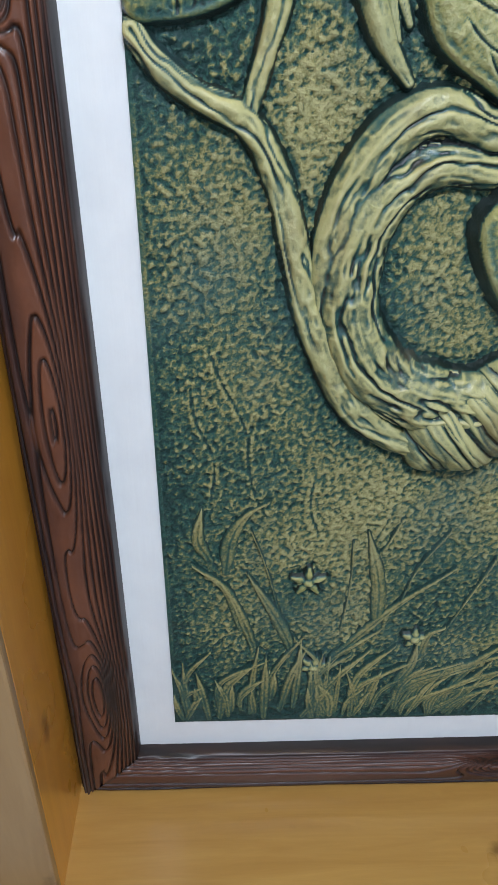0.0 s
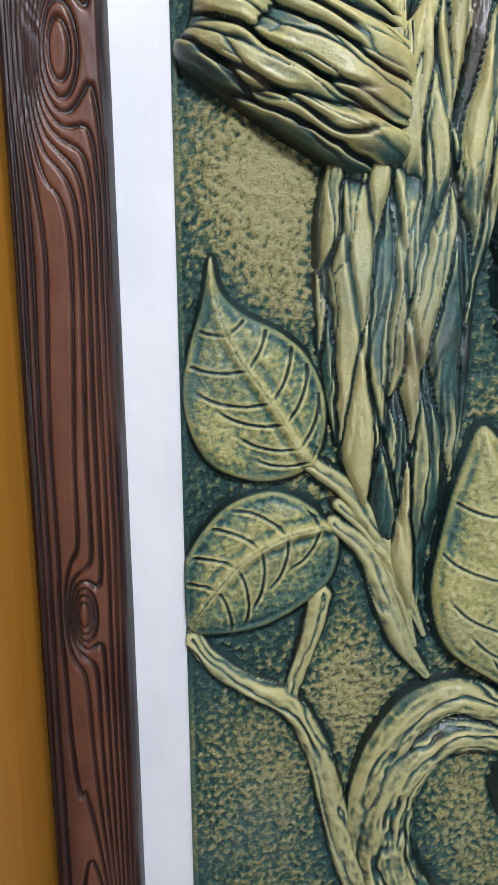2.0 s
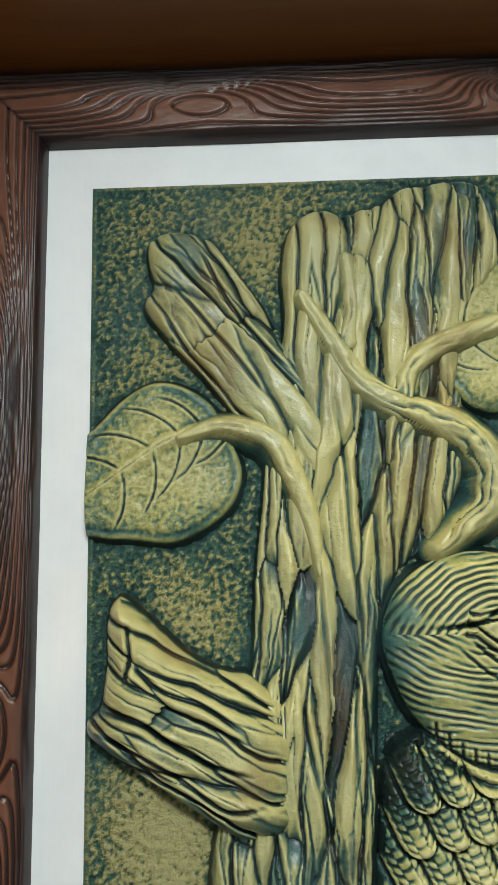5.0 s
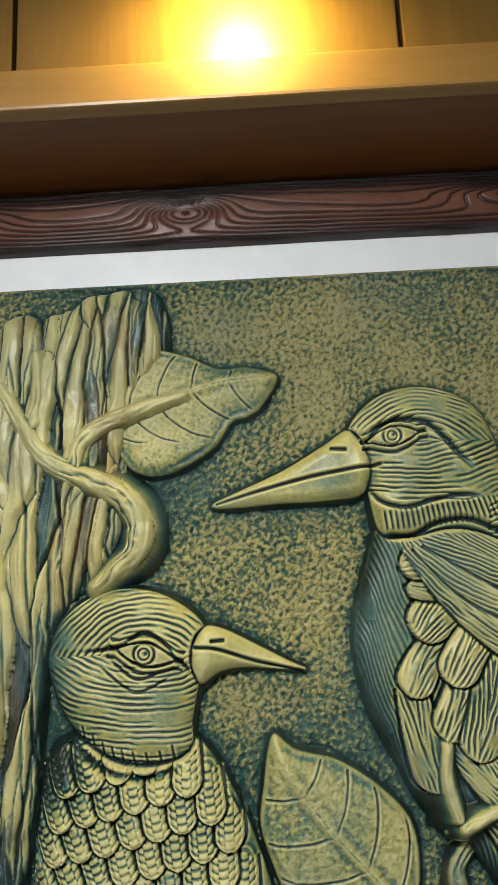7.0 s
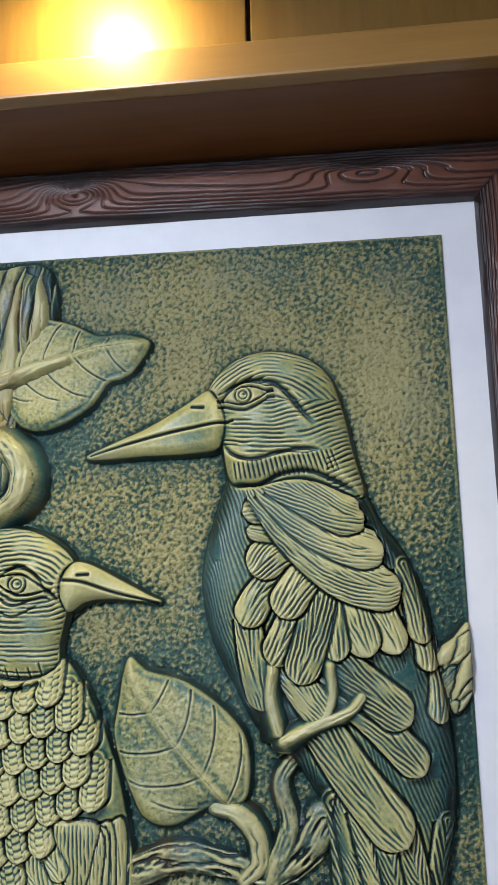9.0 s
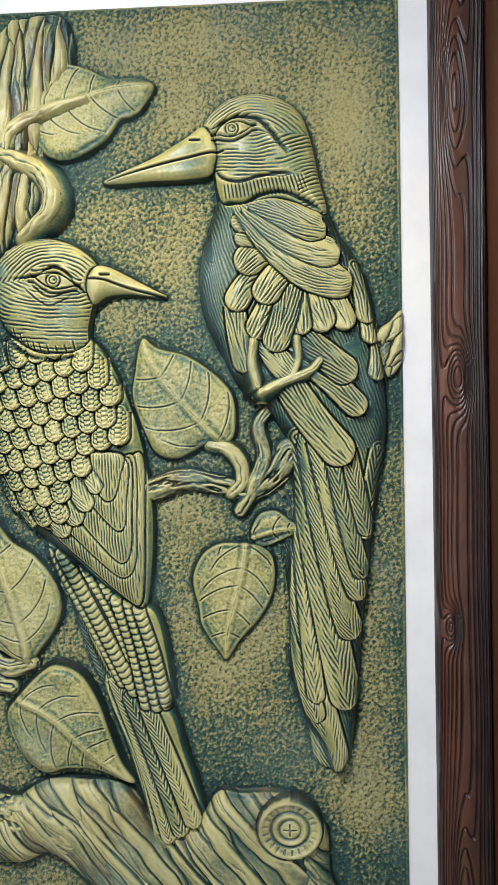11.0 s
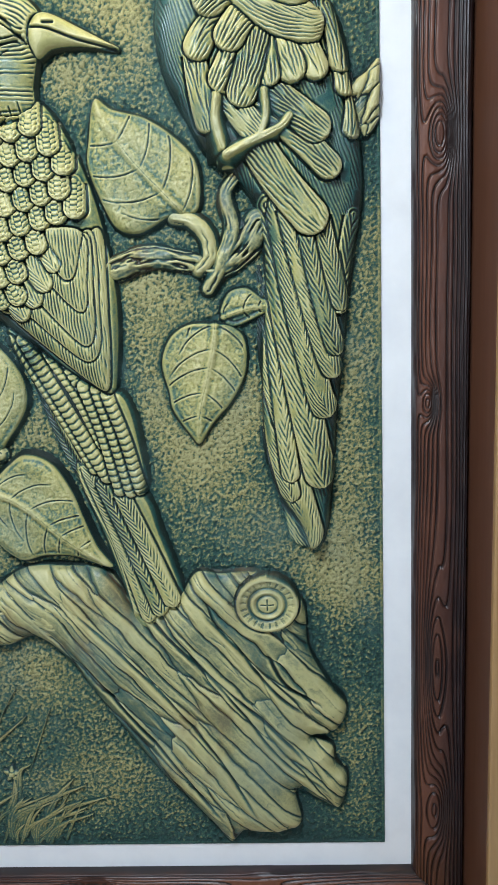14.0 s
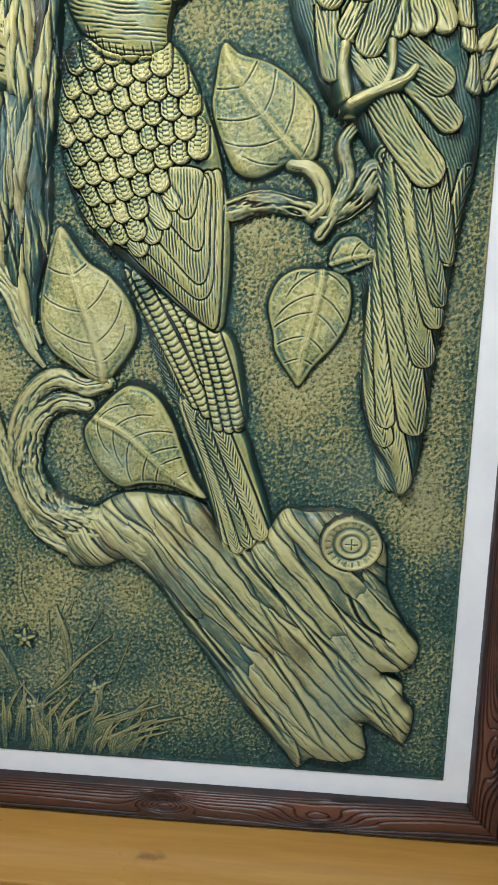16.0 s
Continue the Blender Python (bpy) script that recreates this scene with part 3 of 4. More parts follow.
STUB_TOP = [(6.1, 182.1), (6.8, 184), (9.2, 184.7), (12.6, 183.7), (14.7, 181.1), (17.8, 176.5), (20.1, 172.1), (23.6, 168.3), (25.8, 162.3), (24, 156.5), (20, 158.9), (15.4, 163.8), (11.8, 168.7), (8.2, 172.5), (5.8, 176.3), (6.7, 178.5)]
p = Patch([STUB_TOP], 1.2, 0.1)
d = blob(p, STUB_TOP, 0.3, 2.1, 3.0)
bark(p, d, -0.62, 0.78, 0.85, 3.0, 18.0, 11)
for line in ([(8.9, 178.3), (12, 174.5), (15, 170.7), (18.5, 165.8)], [(11.9, 182), (14.3, 176.9), (17.9, 171.8), (20.8, 168.7)], [(7.8, 175.3), (10.2, 171.5), (13.8, 167.1)]):
    incise(p, line, 0.5, 0.25, 0.4)
carve("broken_stub", p, bark_paint, relief_panel, "broken branch stub", 0.12)

STUB = [(0.3, 134.9), (1.6, 136.3), (2.2, 140.1), (2.2, 144.3), (3, 146.3), (3.9, 146.5), (5.8, 145.1), (8.2, 142.7), (11, 140.4), (13.9, 139.4), (16.2, 138.9), (19.1, 136), (20.3, 132.2), (19.9, 126.4), (17.7, 124.3), (14.4, 124.5), (11, 126.6), (7.1, 129), (3.7, 131), (0.8, 133.2)]
p = Patch([STUB], 1.2, 0.1)
d = blob(p, STUB, 0.3, 4.6, 5.5)
bark(p, d, -0.86, 0.5, 1.0, 2.5, 16.0, 21, 0.4)
# Shade of the stub's underside, painted along its lower edge.
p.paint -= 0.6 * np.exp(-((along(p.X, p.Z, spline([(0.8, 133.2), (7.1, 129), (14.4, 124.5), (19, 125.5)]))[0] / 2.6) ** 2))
for line in ([(1.9, 136.2), (5.7, 135.2), (9, 133.2), (12.3, 131.5), (16.6, 130.3)], [(1.4, 134.3), (5.7, 132.3), (10, 129.9), (13.8, 127.5), (17.6, 127.9)], [(5.3, 139.8), (8.1, 137.9), (11.9, 136.5), (15.6, 134.1)], [(4.4, 144), (4.9, 141.2), (4.3, 138.4)]):
    incise(p, line, 0.6, 0.28, 0.5)
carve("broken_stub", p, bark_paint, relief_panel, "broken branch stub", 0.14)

SIDE_STUB = [(95.3, 132.5), (97.8, 134.6), (99.9, 136.4), (100.2, 131.6), (99.8, 127.8), (97.7, 125.1), (96.4, 127.9)]
p = Patch([SIDE_STUB])
d = blob(p, SIDE_STUB, 0.4, 0.8, 1.2)
bark(p, d, 0.6, 0.8, 0.6, 1.6, 4.0, 31)
carve("broken_stub", p, bark_paint, relief_panel, "short broken stub", 0.1)

# Bark: the fallen log with its knot
LOG = [(27, 41.6), (26.2, 47.7), (31.8, 52.4), (37.2, 55.7), (43.6, 56), (52, 54.6), (57.2, 47), (63.5, 49), (67.3, 54), (71.6, 53.7), (77.7, 53.9), (82.8, 52), (86.1, 47.4), (86.7, 39.8), (89.9, 33.3), (93.2, 28.4)] + [(91.4, 23.7), (86.8, 22.6), (90.5, 20.6), (91.1, 17.3), (93.2, 14.5), (91.7, 8.1), (87.9, 9.7), (83.8, 11.5), (84.5, 4.9), (79.6, 3.2), (74.1, 3.4), (71.4, 1.1), (67.5, 5.9), (59.6, 15.1), (50.8, 27.5), (43.3, 38.5), (38, 42.7), (32.5, 41.1)]
p = Patch([LOG], 1.2, 0.13)
d = blob(p, LOG, 0.4, 3.0, 6.5)
bark(p, d, 0.66, -0.75, 0.62, 2.6, 24.0, 41, 0.3)
for line in ([(43.7, 50), (52.1, 41.6), (61.7, 30.9), (70.5, 18.8), (77.3, 6.2)], [(52.1, 53.6), (61.6, 43.2), (72.3, 31.6), (81.1, 19.5), (89.9, 12)], [(43.6, 41.2), (53.2, 29.3), (61.9, 18.2), (70.8, 5.7)], [(67.7, 47.9), (74.1, 40.6), (80.6, 32.1), (87, 26.8)], [(61.6, 44.3), (70.1, 34.8), (79.8, 25.2), (86.4, 17.6)], [(79.2, 39.8), (82.6, 33.3), (89, 29.2)]):
    incise(p, line, 0.7, 0.35, 0.45)
# The log's shaded lower side is put into its paint.
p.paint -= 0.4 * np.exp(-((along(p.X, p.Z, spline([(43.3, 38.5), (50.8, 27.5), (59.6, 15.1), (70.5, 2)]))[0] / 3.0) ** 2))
KNOT = [(79.7, 48.7)][0]
ex, ez = (p.X - KNOT[0]) / 5.4, (p.Z - KNOT[1]) / 4.9
rr = np.hypot(ex, ez)
ang = np.arctan2(ez, ex)
disk = 3.6 + 0.35 * np.exp(-(((rr - 0.92) / 0.09) ** 2)) - 0.4 * np.exp(-(((rr - 0.6) / 0.07) ** 2)) + 0.25 * np.exp(-(((rr - 0.48) / 0.06) ** 2)) - 0.3 * np.exp(-(((rr - 0.33) / 0.05) ** 2)) + 0.25 * np.exp(-((rr / 0.2) ** 2))
disk -= 0.13 * (np.sin(ang * 21 + 3 * vnoise(ang * 3, rr)) > 0.45) * ((rr > 0.68) & (rr < 0.88))
disk -= 0.3 * (np.minimum(abs(ex), abs(ez)) < 0.025) * (rr < 0.22)
p.h = np.where(rr < 1, disk, np.where(rr < 1.1, p.h - 0.5 * np.exp(-(((rr - 1.04) / 0.05) ** 2)), p.h))
p.paint += np.where(rr < 1, 0.15, 0.0)
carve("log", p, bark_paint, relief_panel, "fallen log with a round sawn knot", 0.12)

# Twigs and the curled branch
CURL = [(31, 71.9), (26.4, 72.5), (22.1, 70.2), (19.5, 64.4), (19.6, 58), (23, 52.2), (28.9, 49.5), (35.3, 49), (41.6, 46.5)]
CURL_UP = [(34.7, 76.1), (30.6, 75.2), (26, 76.8), (22, 74.9), (18.6, 69.6), (16.9, 63.2), (17.3, 57.9)]
FORK = [(0.6, 82.8), (2.6, 80.2), (5.6, 78), (9.3, 76.2), (11.4, 73.4), (13, 69.3), (14.2, 64.3), (15.5, 59.1), (17.4, 54.3), (20.6, 48.5), (25.7, 44.6), (31.3, 43.8)]
FORK_B = [(12.7, 87.1), (11.9, 83.3), (10.4, 78.5), (9.8, 76.2)]
p = Patch([CURL, CURL_UP], 4.5)
stroke(p, CURL, [1.6, 2.2, 2.6, 3.2, 3.6, 3.8, 4.2], 0.3, 0.75, 2.2, 0.11, 3)
stroke(p, CURL_UP, [1.5, 1.8, 2.0, 1.7, 1.2], 0.4, 0.8, 2.0, 0.09, 4)
for k in range(7):
    a = [(22.9, 55.3), (23.6, 52.9)]
    incise(p, [(a[0][0] + 1.15 * k, a[0][1] + 0.15 * k * (6 - k) * -0.1), (a[1][0] + 1.15 * k, a[1][1] + 0.1 * k)], 0.18, 0.16, 0.04)
carve("curled_branch", p, bark_paint, relief_panel, "branch curled into a ring", 0.1)
p = Patch([FORK, FORK_B], 2.2)
stroke(p, FORK, [1.0, 1.2, 1.3, 1.4, 1.5, 1.6, 1.4], 0.2, 0.9, 1.6, 0.1, 5)
stroke(p, FORK_B, [1.1, 0.9, 0.8], 0.15, 0.8, 1.4, 0.08, 6)
carve("forked_twig", p, bark_paint, relief_panel, "forked twig", 0.16)

TWIG = [(22.3, 176.3), (24.1, 173.1), (25.8, 170.3), (27.4, 167.6), (30, 165.4), (33.3, 163.9), (36.6, 162.3), (39.1, 160.2), (40.3, 157.4), (39.6, 154.6), (37.3, 152.5), (34.6, 150.4)]
TWIG_B = [(26.9, 180.2), (27.2, 176.4), (26.7, 171.2)]
TWIG_C = [(32, 165.4), (32.6, 168), (34.1, 169.7), (37.1, 171.4), (41.5, 172.9), (46, 174.1)]
p = Patch([TWIG, TWIG_B, TWIG_C], 2.2)
stroke(p, TWIG, [0.5, 0.9, 1.1, 1.2, 1.4, 1.6, 1.6, 1.2, 0.5], 3.0, 0.9, 1.5, 0.1, 7)
stroke(p, TWIG_B, [0.5, 0.7, 0.9], 3.0, 0.9, 1.5, 0.08, 8)
stroke(p, TWIG_C, [1.3, 1.2, 1.0, 0.7, 0.3], 2.6, 0.9, 1.5, 0.08, 9)
carve("forked_twig", p, bark_paint, relief_panel, "bent twig that carries a leaf", 0.2)

STEM_A = [(9.5, 162), (13, 163), (16.2, 162.7), (19, 161.3), (20.9, 157.7), (22.4, 153.2), (23.1, 148.2)]
p = Patch([STEM_A], 2)
stroke(p, STEM_A, [0.3, 0.7, 0.95, 1.1, 1.0, 0.7, 0.2], 2.5, 0.9, 1.5, 0.08, 12)
carve("leaf_stem", p, bark_paint, relief_panel, "leaf stem", 0.2)
for stem, rad in (([(11.7, 99.9), (15.3, 97), (18.4, 91.9), (20.6, 87.6), (22.5, 83.1)], [0.8, 1.0, 1.0, 0.7, 0.2]), ([(13.8, 94.3), (16.9, 91.4), (19, 85.9), (20.7, 82), (22.9, 78.9)], [0.7, 1.0, 1.1, 1.0, 0.35]), ([(14.3, 96), (17.4, 93), (19.8, 88.1), (21.7, 82)], [0.6, 0.7, 0.6, 0.2])):
    p = Patch([stem], 2)
    stroke(p, stem, rad, 0.5, 0.9, 1.5, 0.08, 13)
    carve("leaf_stem", p, bark_paint, relief_panel, "leaf stem", 0.12)

PERCH = [(56.8, 106.3), (62.7, 108), (69, 106.8), (73.3, 105.8), (77.7, 108.6), (80.4, 112.6)]
PERCH_B = [(77.2, 120.4), (75.2, 117.1), (76.1, 111.7), (73.8, 106.1), (71.8, 102.6)]
p = Patch([PERCH, PERCH_B], 3)
stroke(p, PERCH, [2.2, 2.0, 1.7, 1.7, 2.2, 2.6], 0.2, 0.75, 2.0, 0.2, 15)
stroke(p, PERCH_B, [0.8, 1.1, 1.2, 1.3, 1.0], 0.8, 0.9, 1.5, 0.1, 16)
carve("perch", p, bark_paint, relief_panel, "knotted twig between the birds", -0.12)

CURLED = [(66.8, 113.9), (69.7, 113.3), (71.9, 110.9), (72.3, 107.6), (70.4, 105.6)]
p = Patch([CURLED], 2)
stroke(p, CURLED, [0.7, 1.1, 1.2, 1.1, 0.8], 1.3, 0.9, 1.2, 0.12, 18)
carve("leaf_stem", p, bark_paint, relief_panel, "thick curled leaf stem", 0.2)

# Leaves
relief_leaf("broad leaf against the border", [(-2.7, 160.2), (0.7, 163.6), (3.6, 166.5), (6.5, 168.1), (9.5, 167.8), (12.5, 165.9), (13.9, 163.5), (15.4, 160.2), (15.7, 157.9), (14.6, 155.1), (12, 152.9), (8.6, 151.6), (4.6, 152), (1.2, 152.3), (-1.8, 153.8)], [(16.1, 162.8), (12.5, 163), (8.4, 161.9), (4.4, 159.4), (-1.3, 155.5)], 0.8, 0.9, 5, 0.2, 0.55, seed=1)
relief_leaf("broad leaf with a pointed wavy tip", [(33.6, 175.5), (34.4, 178.1), (37, 180.3), (41.5, 180.9), (46.2, 179.8), (50.2, 177.9), (54.2, 177.9), (57.9, 176.4), (55.8, 172.6), (53.9, 171.2), (51.8, 170.5), (49.5, 167.3), (45.9, 165), (42.3, 163.9), (39.1, 164.6), (37, 167.2), (35.9, 169.8), (34.1, 172.1)], [(33.1, 170.2), (37.8, 172.2), (44, 173.8), (50.5, 175.7), (57.6, 176.3)], 0.8, 0.9, 5, 0.2, 0.55, seed=2)
relief_leaf("pointed leaf with a rolled edge", [(55.1, 132.5), (58, 130.9), (62.8, 129.5), (67.2, 126.7), (70.6, 122.9), (71.3, 118.2), (70.3, 114.6), (66.1, 114), (61.2, 111.7), (57.7, 112.4), (55.8, 115.3), (53.4, 122), (53.8, 126.7)], [(72.9, 107.1), (71.1, 110.5), (67.7, 115.3), (63.3, 120), (58.5, 125.7), (55.4, 131.4)], 0.9, 1.1, 6, 0.28, 0.55, seed=3)
relief_leaf("hanging leaf with a wavy edge", [(72, 97), (68, 96.8), (65, 94.8), (63.4, 90.7), (64.4, 85.7), (64.9, 82.6), (67.5, 78.5), (69.2, 76.8), (71.5, 80.1), (75.1, 84.2), (77.4, 88.8), (77.5, 93.9), (75.5, 96.3)], [(71.8, 102.8), (72.6, 96.8), (71.5, 89.8), (69.6, 82.7), (69, 77.3)], 0.7, 0.6, 6, 0.34, 0.5, seed=4)
relief_leaf("small pointed leaf", [(73.5, 98.3), (75, 101.8), (78, 102.5), (80.5, 100.8), (82.5, 99.4), (79, 97.4), (75.5, 96.3)], [(73.2, 97.6), (78, 99), (82.2, 99.4)], 0.6, 0.5, 3, 0.3, 0.35, seed=5)
relief_leaf("pointed leaf beside the border", [(2.9, 118.1), (2, 114.1), (1, 110.7), (0.3, 107.1), (0.6, 103.5), (2.1, 100.3), (4.6, 98.7), (8.2, 98.2), (11.7, 99.5), (12.8, 101.9), (13, 105.5), (11.7, 109.1), (9.2, 111.6), (5.7, 113.4), (3.8, 115.4)], [(12.3, 99.5), (10.7, 101.5), (8.2, 105.6), (4.7, 110.7), (3.1, 115.7)], 0.6, 0.8, 6, 0.12, 0.5, seed=6)
relief_leaf("broad leaf beside the border", [(-0, 90.4), (2, 93.9), (4.6, 96.3), (8.2, 97.4), (11.3, 96.3), (13.8, 93.9), (14.4, 91.7), (13.4, 88.4), (10.3, 85.7), (7.1, 84), (3.4, 83.3), (0.5, 83.6), (-0.2, 86.8)], [(14.4, 94.3), (10.2, 93.6), (6.1, 91.4), (3.5, 88.7), (0.3, 84.3)], 0.6, 0.7, 5, 0.12, 0.5, seed=7)
relief_leaf("yellow pointed leaf over the curled branch", [(27.2, 103.3), (25.1, 99.5), (23.3, 91.8), (22.9, 86.9), (24.5, 82), (29, 78.6), (33.9, 76), (36.7, 78.8), (39.8, 83.4), (40.3, 87.4), (38.9, 91.2), (35.5, 95), (31.5, 97.7)], [(34.4, 75.3), (34.1, 79.3), (32.4, 85.2), (29.6, 93.9), (27.5, 101.9)], 1.2, 1.0, 5, 0.34, 0.5, seed=8)
relief_leaf("leaf lying on the log", [(30.4, 66.9), (32.6, 70.6), (36.2, 74.3), (39.3, 76), (43.4, 74.6), (46.4, 70.1), (48.5, 64.5), (50.5, 59.4), (52.8, 55.4), (46.4, 57.6), (41.2, 57.9), (37, 57.2), (32.9, 60.7)], [(31.2, 70.7), (38.3, 67.3), (45.5, 60.9), (51.9, 56.2)], 1.8, 0.9, 6, 0.24, 0.5, seed=9)


# Birds: one carved mesh each
def eye(p, cx, cz, r, tilt):
    c, s = math.cos(tilt), math.sin(tilt)
    a, b = ((p.X - cx) * c + (p.Z - cz) * s) / r, (-(p.X - cx) * s + (p.Z - cz) * c) / r
    lid = np.abs(b) - 0.62 * np.maximum(1 - (np.abs(a) / 1.75) ** 1.6, 0)
    ball = np.hypot(a + 0.1, b)
    inner = lid < 0
    flat = np.median(p.h[np.hypot(a, b) < 2])
    p.h = np.where((lid > 0) & (np.abs(a) < 2.3), p.h + 0.35 * np.exp(-(((lid - 0.26) / 0.12) ** 2)) - 0.7 * np.exp(-(((lid - 0.05) / 0.1) ** 2)) - 0.45 * np.exp(-(((lid - 0.52) / 0.09) ** 2)), p.h)
    e = flat + 0.5 * np.sqrt(np.maximum(1 - (ball / 1.5) ** 2, 0)) - 0.55 * np.exp(-(((ball - 0.62) / 0.09) ** 2)) - 0.4 * np.exp(-(((ball - 0.33) / 0.07) ** 2)) - 0.45 * np.exp(-((np.hypot(a - 0.02, b - 0.06) / 0.15) ** 2))
    p.h = np.where(inner & (np.abs(a) < 1.75), e, p.h)


def beak(p, outline, root, gape, nostril, rim=0.7, height=1.3):
    d = inside(p.X, p.Z, spline(outline, True, 5))
    b = dome(d, rim, height, 1.5) + np.where(d > 0, 1.3, 0.6) * np.exp(-((np.hypot(p.X - root[0], p.Z - root[1]) / 3.6) ** 2))
    p.h = np.where(d > -0.4, np.maximum(b, np.where(d > 0, -9, p.h)), p.h)
    p.paint += np.where(d > 0, 0.18, 0.0)
    incise(p, gape, 0.7, 0.22, 0.15, False)
    incise(p, nostril, 0.6, 0.26, 0.2)


def down(p, mask, cx, cz, pitch, amp, seed):
    """Fine combed cuts: arched over the crown, sagging across the cheek."""
    wob = 1.2 * fbm(p.X * 0.18, p.Z * 0.18, seed) + 0.12 * fbm(p.X * 1.2, p.Z * 1.2, seed + 1)
    crown = np.hypot((p.X - cx) * 0.8, p.Z - cz + 3)
    cheek = np.hypot((p.X - cx) * 0.8, p.Z - cz - 9)
    f = np.where(p.Z > cz, crown, cheek) + wob
    cut = np.abs(np.cos(3.1416 * f / pitch)) ** 4 * np.clip(vnoise(p.X * 0.45, p.Z * 1.1, seed + 2) * 2.7 - 0.55, 0, 1.3)
    p.h = np.where(mask > 0.15, p.h - amp * cut, p.h)


HEAD1 = [(31.2, 135), (29.1, 139.8), (28.7, 142.9), (30.2, 146.5), (33.4, 149.1), (37.9, 150.2), (42.3, 149.4), (46, 147.2), (47.9, 144.6), (48.2, 141.6), (47, 139.3), (45.9, 134.6), (45.7, 131.5), (42.7, 130), (38.5, 130), (34.9, 131.5)]
BEAK1 = [(46.2, 143.8), (47.6, 145.3), (50, 144.9), (53.9, 142.9), (57.4, 141), (59.4, 139.8), (56, 140), (52, 140.3), (49.2, 139.9), (46.9, 138.6), (45.8, 141)]
BODY1 = [(29.7, 132.4), (27.7, 125.5), (27.2, 118.5), (28.4, 111.3), (31.6, 104.4), (37.4, 98.4), (44.2, 92.8), (51.1, 87.6), (55.1, 85.8), (56.3, 92), (56.7, 101.4), (55.6, 110.5), (53.8, 118.5), (50.8, 126.2), (46.8, 132.2), (40.2, 135.6)]
COVERT1 = [(38.3, 97), (44.2, 92.3), (52.1, 86.7), (56.6, 85.3), (58.6, 78.5), (59.4, 70.5), (57.2, 68.3), (53.1, 69.4), (49.8, 72.7), (44.1, 84)]
TAIL1 = [(48.5, 73.7), (58.2, 68.9), (61.3, 61.3), (64.8, 49.2), (62.5, 47.8), (57.3, 44.1), (55.2, 51.5), (52.1, 61.9)]
p = Patch([HEAD1, BEAK1, BODY1, COVERT1, TAIL1], 1.5, 0.1)
dt = blob(p, TAIL1, 1.6, 0.6, 1.5)
dc = blob(p, COVERT1, 1.4, 0.9, 2.0)
body = np.maximum(p.h, 0.3).copy()
for s, r in (([(42.7, 87.4), (46.6, 76.3), (54.1, 60.9), (57.6, 47.2)], 1.2), ([(49.5, 74.3), (54.6, 60.9), (59.2, 45.8)], 1.3), ([(52.1, 71.2), (57.1, 58.8), (61.4, 46.8)], 1.4), ([(55.2, 69.2), (59.9, 57.8), (63.6, 48.4)], 1.5)):
    feather(p, body, s, r, 0.7, 0.26, 0.55, 0.7, 0.1, slope=0.5)
# narrow banded feathers between the wing and the tail
for s, r in (([(38.3, 95.4), (45.2, 84.4), (51.2, 73.3)], 1.0), ([(40.8, 95.5), (46.7, 84.5), (53.2, 71.8)], 1.1), ([(43.8, 94.5), (48.8, 86.5), (52.9, 77.4)], 1.0), ([(47.3, 91.5), (50.8, 85.5), (53, 81.5)], 0.9),
             ([(50.3, 87.5), (53, 79.5), (55.3, 69.5)], 1.1), ([(52.3, 87.1), (54.8, 78.5), (57.1, 69.1)], 1.0), ([(54, 86.1), (56.6, 78.5), (58.8, 69.3)], 1.0)):
    c = spline(s)
    w = p.window(c, 2.0)
    dd, sh, side, total = along(p.X[w], p.Z[w], c)
    band = np.abs(np.cos(3.1416 * (sh * total + 0.25 * np.abs(side)) / 1.15)) ** 6
    strip = body[w] + 0.75 * np.sqrt(np.clip(1 - (dd / r) ** 2, 0, 1)) - 0.34 * band
    p.h[w] = np.where(dd < r, strip, p.h[w] - 0.6 * np.exp(-(((dd - r) / 0.3) ** 2)))
    p.paint[w] = np.where(dd < r, 0.1, p.paint[w] - 0.2 * np.exp(-(((dd - r) / 0.4) ** 2)))
db = inside(p.X, p.Z, spline(BODY1, True))
p.h = np.maximum(np.where(db > 0, -9, p.h), dome(db, 0.5, 3.0, 7.0))
body = np.maximum(dome(db, 0.5, 3.0, 7.0), -0.4)
p.paint -= 0.12
# long flight feathers, then rows of scales from the tail up to the neck
VEES = (
    [(54.9, 112.4), (55.3, 99.8), (55, 90), (54.3, 86.6), (52.1, 87.5), (45.8, 93.1), (39.5, 99.1), (36.4, 103.3), (43, 107), (50.6, 109.8)],
    [(53.9, 111.6), (54.1, 99.8), (53.9, 94.2), (52.6, 91.7), (50.2, 92.3), (44.8, 97.3), (39.6, 103.3), (44, 108.8), (50.6, 111.5)],
    [(53.3, 111.1), (53.3, 101.6), (53.2, 96.5), (52.2, 94.2), (50.2, 95.1), (45.3, 100.6), (41.5, 105.6), (44.9, 109.7), (50.6, 111.5)],
    [(52.5, 111.5), (52.5, 104.4), (52.3, 100.7), (51.4, 99.6), (49.7, 100.7), (46.3, 104.7), (43.5, 108.8), (46.8, 111.5)],
    [(51.9, 112.4), (51.6, 108.9), (50.8, 105.7), (49.7, 104.7), (48.2, 105.7), (44.9, 110.6), (46.8, 112.8)],
)
for k, outline in enumerate(VEES):
    plume(p, body, outline, (0.3, -1.0), 0.2 + 0.16 * k)
